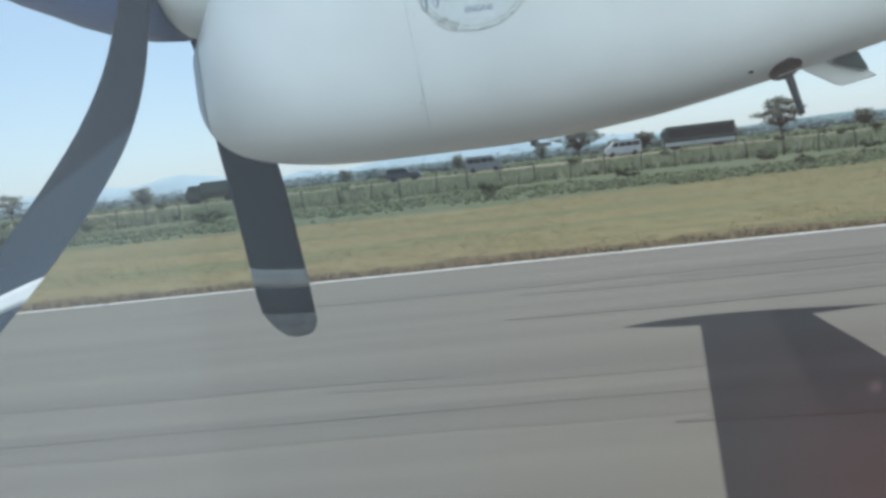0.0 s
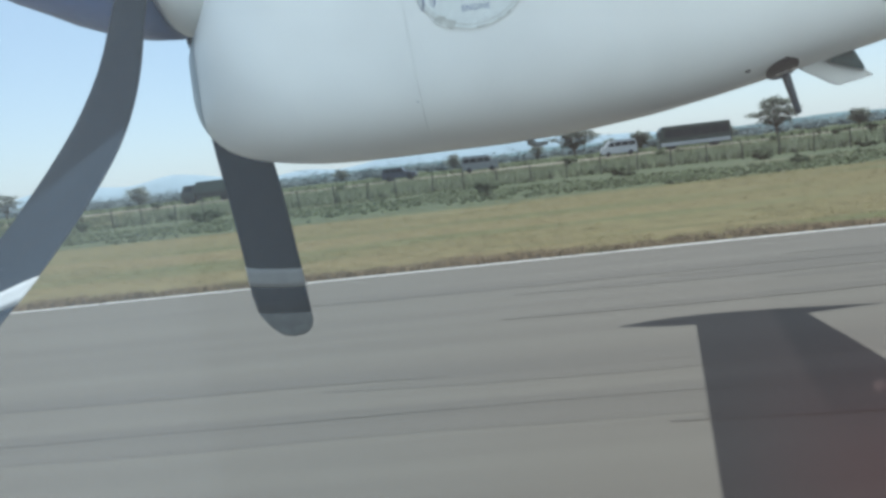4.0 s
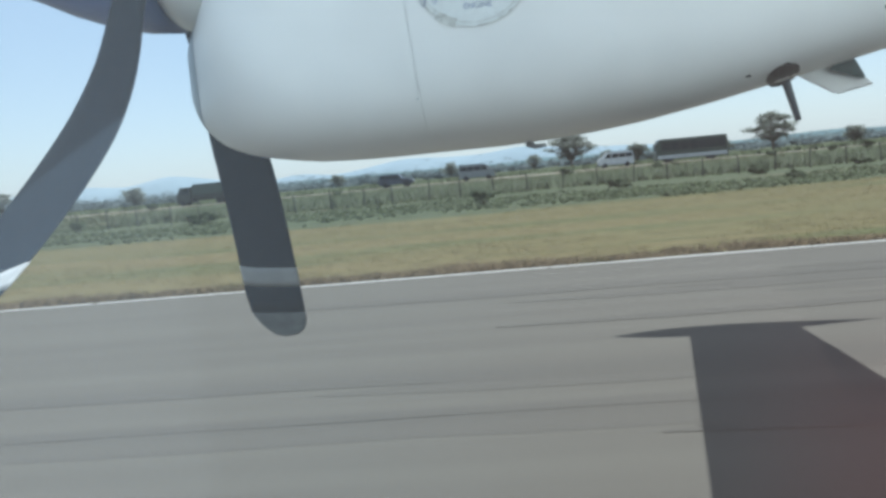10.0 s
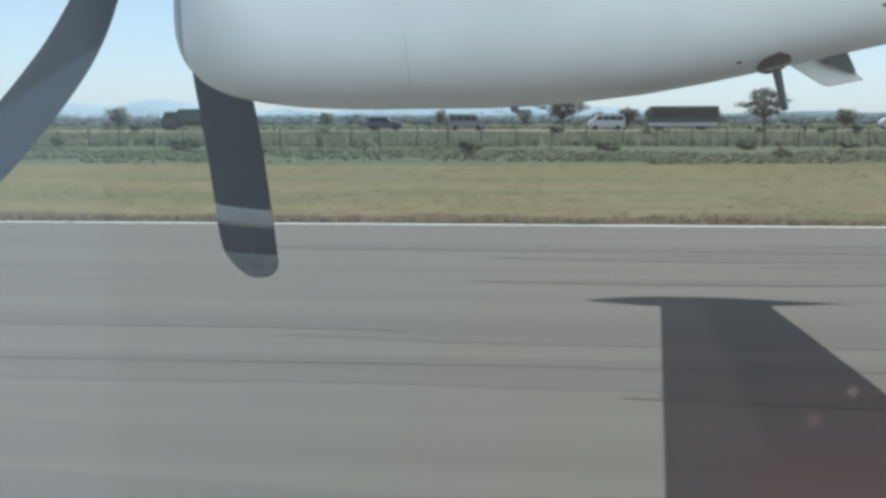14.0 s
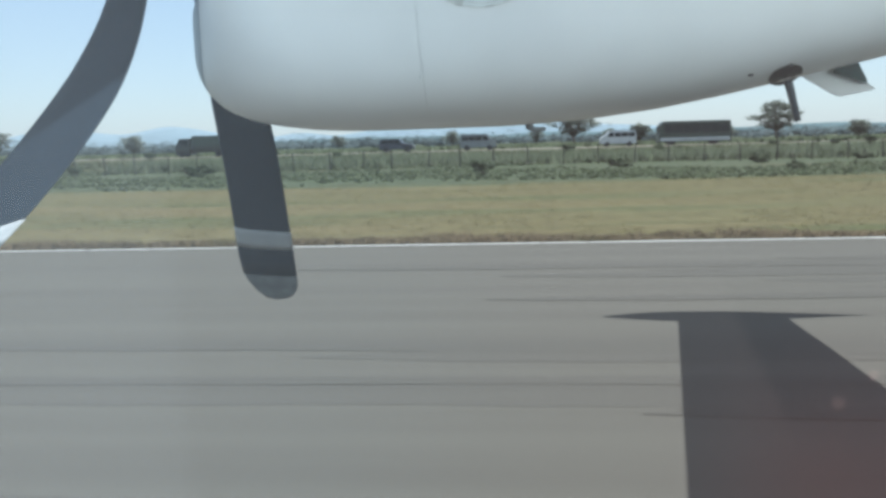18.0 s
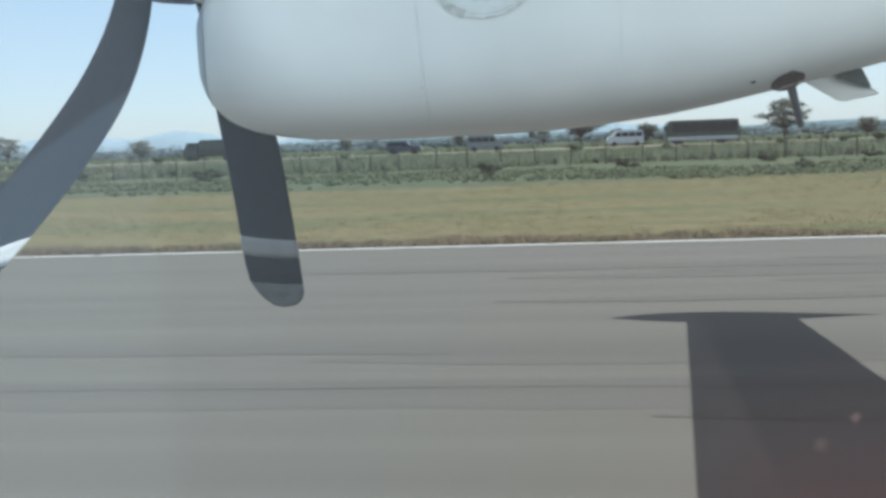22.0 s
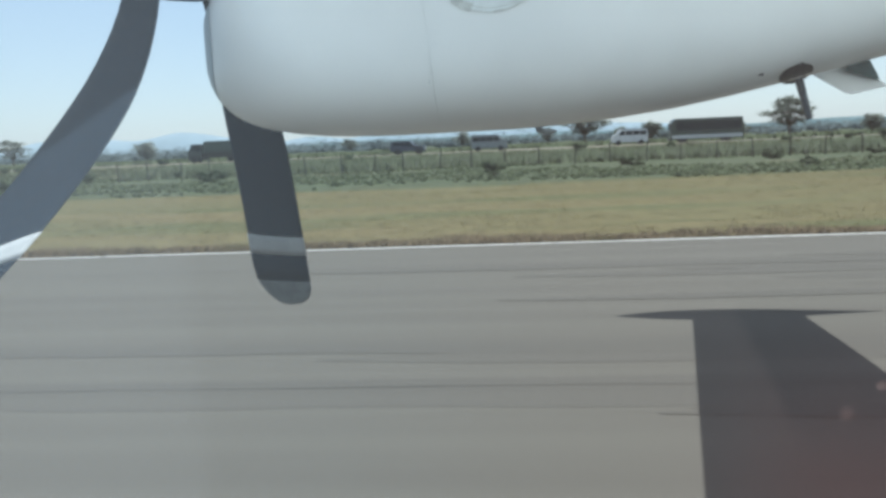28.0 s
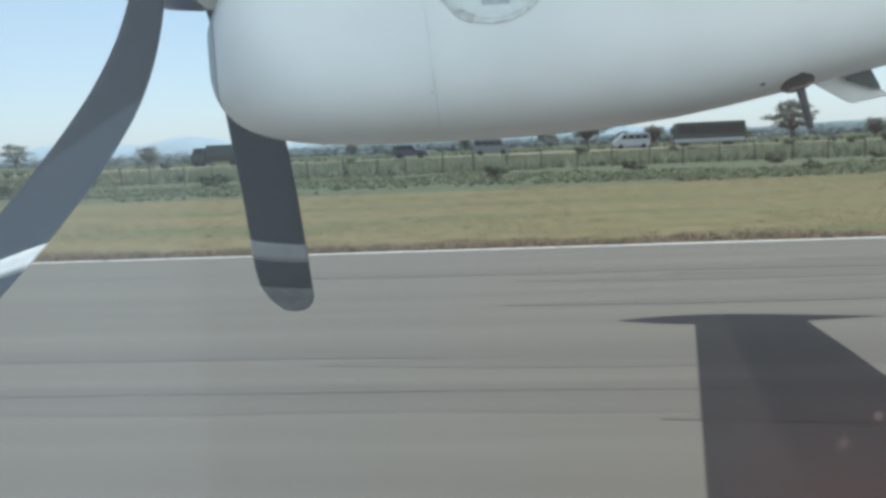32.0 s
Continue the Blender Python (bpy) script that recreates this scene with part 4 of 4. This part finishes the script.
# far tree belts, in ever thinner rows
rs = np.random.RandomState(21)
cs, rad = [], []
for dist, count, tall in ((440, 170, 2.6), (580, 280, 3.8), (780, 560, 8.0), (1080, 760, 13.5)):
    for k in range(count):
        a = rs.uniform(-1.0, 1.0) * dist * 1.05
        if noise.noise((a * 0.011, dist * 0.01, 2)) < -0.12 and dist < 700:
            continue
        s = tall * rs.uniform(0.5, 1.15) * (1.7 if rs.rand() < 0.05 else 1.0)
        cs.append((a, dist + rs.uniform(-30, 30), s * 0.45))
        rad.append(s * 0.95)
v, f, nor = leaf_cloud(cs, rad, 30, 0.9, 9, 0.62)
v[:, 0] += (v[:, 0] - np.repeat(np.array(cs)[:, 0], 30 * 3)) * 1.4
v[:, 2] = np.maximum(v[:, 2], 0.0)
tagged(arrays("far_wood", v, f, M["far_wood"], None, "", nor), "far belts of trees along the plain, haze put into their colour", "woodland", kind="stuff")


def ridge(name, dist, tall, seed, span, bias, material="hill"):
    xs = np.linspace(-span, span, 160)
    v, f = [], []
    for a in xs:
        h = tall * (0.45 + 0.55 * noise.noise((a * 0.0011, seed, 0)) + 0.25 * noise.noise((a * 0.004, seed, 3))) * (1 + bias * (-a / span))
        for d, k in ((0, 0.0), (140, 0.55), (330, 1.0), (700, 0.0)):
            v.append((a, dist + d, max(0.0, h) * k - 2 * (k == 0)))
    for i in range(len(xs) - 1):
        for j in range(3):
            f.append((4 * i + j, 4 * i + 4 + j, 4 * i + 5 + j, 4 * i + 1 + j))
    return tagged(arrays(name, np.array(v), np.array(f), M[material]), "hills on the horizon, haze painted in as pale blue", "hills", kind="structure")


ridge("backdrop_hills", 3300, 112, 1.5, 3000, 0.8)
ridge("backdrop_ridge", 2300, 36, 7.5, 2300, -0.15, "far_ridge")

# ---- fence and gate ----
fence = thing("wire_fence", "low wire fence on weathered dark posts", "fence")
r = random.Random(17)
FY = 68.0
shapes = []
for k in range(4):
    bm = bmesh.new()
    tube(bm, [(0, 0, -0.3), (r.uniform(-0.02, 0.02), 0, 0.8), (r.uniform(-0.05, 0.05), 0, 1.55)], (0.055, 0.052, 0.046), 7)
    me = bpy.data.meshes.new("post")
    bm.to_mesh(me)
    bm.free()
    me.materials.append(M["post"])
    shapes.append(me)
tops = []
for k in range(84):
    a = -106 + 2.75 * k + r.uniform(-0.25, 0.25)
    if 119 < a < 131:
        continue
    b = FY + r.uniform(-0.08, 0.08)
    ob = new("post", r.choice(shapes))
    ob.parent = fence
    ob.matrix_basis = pose(a, b, ground_z(a, b), r.uniform(-3, 3), r.uniform(-4, 4), r.uniform(0, 90))
    tops.append((a, b, ground_z(a, b)))
for h in (0.35, 0.70, 1.05, 1.40):
    part("wire", tube(bmesh.new(), [(a, b - 0.07, z + h + r.uniform(-0.02, 0.02)) for a, b, z in tops], [0.007] * len(tops), 4), M["wire"], fence)

gate = thing("metal_gate", "dark closed double field gate across the side road", "gate", (128, FY, ground_z(128, FY)))
for s in (-1, 0, 1):
    part("gate_post", box(bmesh.new(), (s * 3.2 - 0.08, -0.08, -0.3), (s * 3.2 + 0.08, 0.08, 1.9), 0.01), M["post"], gate)
for s in (-1, 1):
    bm = bmesh.new()
    for z in (0.25, 0.7, 1.15, 1.6):
        tube(bm, [(s * 0.1, 0, z), (s * 3.1, 0, z)], (0.03, 0.03), 6)
    for q in (0.12, 1.6, 3.08):
        tube(bm, [(s * q, 0, 0.2), (s * q, 0, 1.65)], (0.03, 0.03), 6)
    part("gate_leaf", bm, M["dark"], gate)

# ---- vehicles on the main road ----


def car_wheel(parent, x, y, r, w):
    bm = bmesh.new()
    s = math.copysign(1, y)
    loft(bm, [[(x + q * math.cos(a), y + s * d, r + q * math.sin(a)) for a in (2 * math.pi * k / 20 for k in range(20))]
              for d, q in ((-w / 2, r * 0.9), (-w / 3, r), (w / 3, r), (w / 2, r * 0.9), (w / 2, r * 0.6))])
    t = part("wheel", bm, M["rubber"], parent, "black tyre")
    bm = bmesh.new()
    loft(bm, [[(x + q * math.cos(a), y + s * d, r + q * math.sin(a)) for a in (2 * math.pi * k / 20 for k in range(20))]
              for d, q in ((w * 0.40, r * 0.62), (w * 0.47, r * 0.55), (w * 0.42, r * 0.2))])
    part("rim", bm, M["lip"], t)


def hull_from_profile(outline, width, inset, bevel=0.05):
    """Side outline extruded across, narrower towards the roof."""
    bm = bmesh.new()
    top = max(z for _, z in outline)
    waist = 0.52 * top
    sides = []
    for s in (-1, 1):
        sides.append([bm.verts.new((x, s * (width / 2 - inset * max(0, (z - waist) / (top - waist))), z)) for x, z in outline])
    n = len(outline)
    bm.faces.new(sides[0])
    bm.faces.new(sides[1][::-1])
    for i in range(n):
        j = (i + 1) % n
        bm.faces.new((sides[0][j], sides[0][i], sides[1][i], sides[1][j]))
    bmesh.ops.recalc_face_normals(bm, faces=bm.faces[:])
    bmesh.ops.bevel(bm, geom=bm.edges[:], offset=bevel, segments=2, affect="EDGES")
    return bm


def side_pane(parent, pts, width, inset, top, s):
    bm = bmesh.new()
    waist = 0.52 * top
    bm.faces.new([bm.verts.new((x, s * (width / 2 - inset * max(0, (z - waist) / (top - waist)) + 0.008), z)) for x, z in pts])
    bmesh.ops.solidify(bm, geom=bm.faces[:], thickness=0.006)
    return part("window", bm, M["glass_dark"], parent, "dark side glass")


def vehicle(name, label, category, colour, outline, width, inset, panes, wheels, radius):
    ob = thing(name, label, category, group="vehicles on the main road")
    top = max(z for _, z in outline)
    part("body", hull_from_profile(outline, width, inset), colour, ob)
    for s in (-1, 1):
        for p in panes:
            side_pane(ob, p, width, inset, top, s)
        for x in wheels:
            car_wheel(ob, x, s * (width / 2 - 0.11), radius, 0.22)
    x0, x1 = min(x for x, _ in outline), max(x for x, _ in outline)
    for s in (-1, 1):
        part("headlight", box(bmesh.new(), (x0 - 0.015, s * width * 0.36 - 0.13, 0.62), (x0 + 0.05, s * width * 0.36 + 0.13, 0.78), 0.01), M["tip"], ob)
        part("tail_light", box(bmesh.new(), (x1 - 0.05, s * width * 0.40 - 0.08, 0.75), (x1 + 0.015, s * width * 0.40 + 0.08, 1.0), 0.01), PAINT["red"], ob)
    part("bumper", box(bmesh.new(), (x0 - 0.06, -width * 0.46, 0.32), (x0 + 0.06, width * 0.46, 0.52), 0.03), M["dark"], ob)
    part("bumper", box(bmesh.new(), (x1 - 0.06, -width * 0.46, 0.32), (x1 + 0.06, width * 0.46, 0.52), 0.03), M["dark"], ob)
    return ob


PAINT = {"red": paint("red_lens", (0.25, 0.02, 0.02)), "green": paint("bus_green", (0.018, 0.036, 0.024)), "white": paint("van_white", (0.55, 0.56, 0.55)), "grey": paint("van_grey", (0.20, 0.22, 0.22)),
         "navy": paint("navy", (0.025, 0.03, 0.05)), "silver": paint("silver", (0.42, 0.43, 0.44)), "tarp": paint("tarpaulin", (0.05, 0.07, 0.055), 0.8), "black": paint("black_green", (0.02, 0.026, 0.022))}


def cells(x0, x1, z0, z1, n, gap=0.08):
    w = (x1 - x0) / n
    return [[(x0 + k * w + gap / 2, z0), (x0 + (k + 1) * w - gap / 2, z0), (x0 + (k + 1) * w - gap / 2, z1), (x0 + k * w + gap / 2, z1)] for k in range(n)]


def bus():
    o = [(-4.6, 0.4), (4.6, 0.4), (4.62, 2.9), (4.5, 3.08), (-4.0, 3.08), (-4.35, 2.8), (-4.6, 1.4)]
    ob = vehicle("bus", "dark green and white coach on the raised road", "bus", PAINT["green"], o, 2.4, 0.08, cells(-3.9, 4.4, 1.55, 2.65, 7), (-3.0, 2.6), 0.48)
    for s in (-1, 1):
        bm = box(bmesh.new(), (-4.45, s * 1.2 - 0.012, 0.5), (4.5, s * 1.2 + 0.012, 0.95))
        part("white_stripe", bm, PAINT["white"], ob, "pale lower side panel")
    part("windscreen", box(bmesh.new(), (-4.60, -1.05, 1.5), (-4.45, 1.05, 2.5), 0.02), M["glass_dark"], ob)
    part("mirror", tube(bmesh.new(), [(-4.4, -1.15, 2.5), (-4.75, -1.3, 2.45), (-4.8, -1.3, 2.1)], (0.03, 0.03, 0.08), 6), M["dark"], ob)
    return ob


def van(colour, label):
    o = [(-2.35, 0.35), (2.35, 0.35), (2.4, 1.3), (2.3, 2.0), (2.1, 2.1), (-1.2, 2.1), (-1.75, 1.45), (-2.3, 1.2), (-2.4, 0.7)]
    ob = vehicle("minibus", label, "van", colour, o, 1.75, 0.14, cells(-0.55, 2.2, 1.3, 1.85, 3) + [[(-1.5, 1.3), (-0.62, 1.3), (-0.62, 1.85), (-1.1, 1.85)]], (-1.5, 1.5), 0.34)
    part("roof_rail", tube(bmesh.new(), [(-0.8, -0.6, 2.14), (1.9, -0.6, 2.14)], (0.02, 0.02), 5), M["dark"], ob)
    return ob


def suv():
    o = [(-2.3, 0.38), (2.25, 0.38), (2.3, 1.05), (2.15, 1.7), (1.95, 1.78), (-0.35, 1.78), (-0.95, 1.15), (-2.2, 1.02), (-2.35, 0.7)]
    ob = vehicle("off_road_car", "dark navy off-road car on the raised road", "car", PAINT["navy"], o, 1.8, 0.2, [[(-0.72, 1.15), (0.25, 1.15), (0.25, 1.62), (-0.32, 1.62)], [(0.35, 1.15), (1.15, 1.15), (1.15, 1.62), (0.35, 1.62)], [(1.25, 1.15), (2.0, 1.15), (1.9, 1.62), (1.25, 1.62)]], (-1.45, 1.4), 0.38)
    return ob


def hatchback():
    o = [(-2.0, 0.3), (1.9, 0.3), (2.0, 0.85), (1.75, 1.25), (1.3, 1.5), (-0.1, 1.5), (-0.85, 0.98), (-1.9, 0.8), (-2.05, 0.5)]
    return vehicle("hatchback", "silver hatchback car on the raised road", "car", PAINT["silver"], o, 1.65, 0.2, [[(-0.62, 0.98), (0.25, 0.98), (0.25, 1.38), (-0.08, 1.38)], [(0.33, 0.98), (1.3, 0.98), (1.1, 1.38), (0.33, 1.38)]], (-1.25, 1.2), 0.29)


def truck():
    o = [(-4.2, 0.5), (-2.1, 0.5), (-2.1, 2.55), (-3.6, 2.55), (-4.0, 1.7), (-4.2, 1.5)]
    ob = vehicle("truck", "dark truck with a covered load bed on the raised road", "truck", PAINT["black"], o, 2.3, 0.08, [[(-3.6, 1.65), (-2.4, 1.65), (-2.4, 2.3), (-3.45, 2.3)]], (-3.3, 1.9, 3.1), 0.46)
    part("load_bed", box(bmesh.new(), (-1.95, -1.18, 0.95), (4.3, 1.18, 1.5), 0.03), PAINT["black"], ob, "dark steel load bed")
    bm = hull_from_profile([(-1.9, 1.5), (4.25, 1.5), (4.25, 2.75), (4.0, 2.9), (-1.7, 2.9), (-1.9, 2.75)], 2.32, 0.12)
    part("tarpaulin", bm, PAINT["tarp"], ob, "dull green tarpaulin cover")
    part("chassis", box(bmesh.new(), (-2.2, -0.5, 0.6), (4.2, 0.5, 0.95), 0.02), M["dark"], ob)
    return ob


def park(ob, x, y, turn=0.0):
    ob.matrix_basis = pose(x, y, ground_z(x, y) + 0.03, 0, 0, turn)


park(bus(), 23.7, 113.5)
park(van(PAINT["white"], "small white minibus on the raised road"), 14.1, 115.2)
park(van(PAINT["grey"], "grey-green minibus on the raised road"), -4.6, 111.5, 180)
park(suv(), -15.5, 111.5, 180)
park(hatchback(), 50.3, 111.5, 180)
park(truck(), -42.3, 113.5)
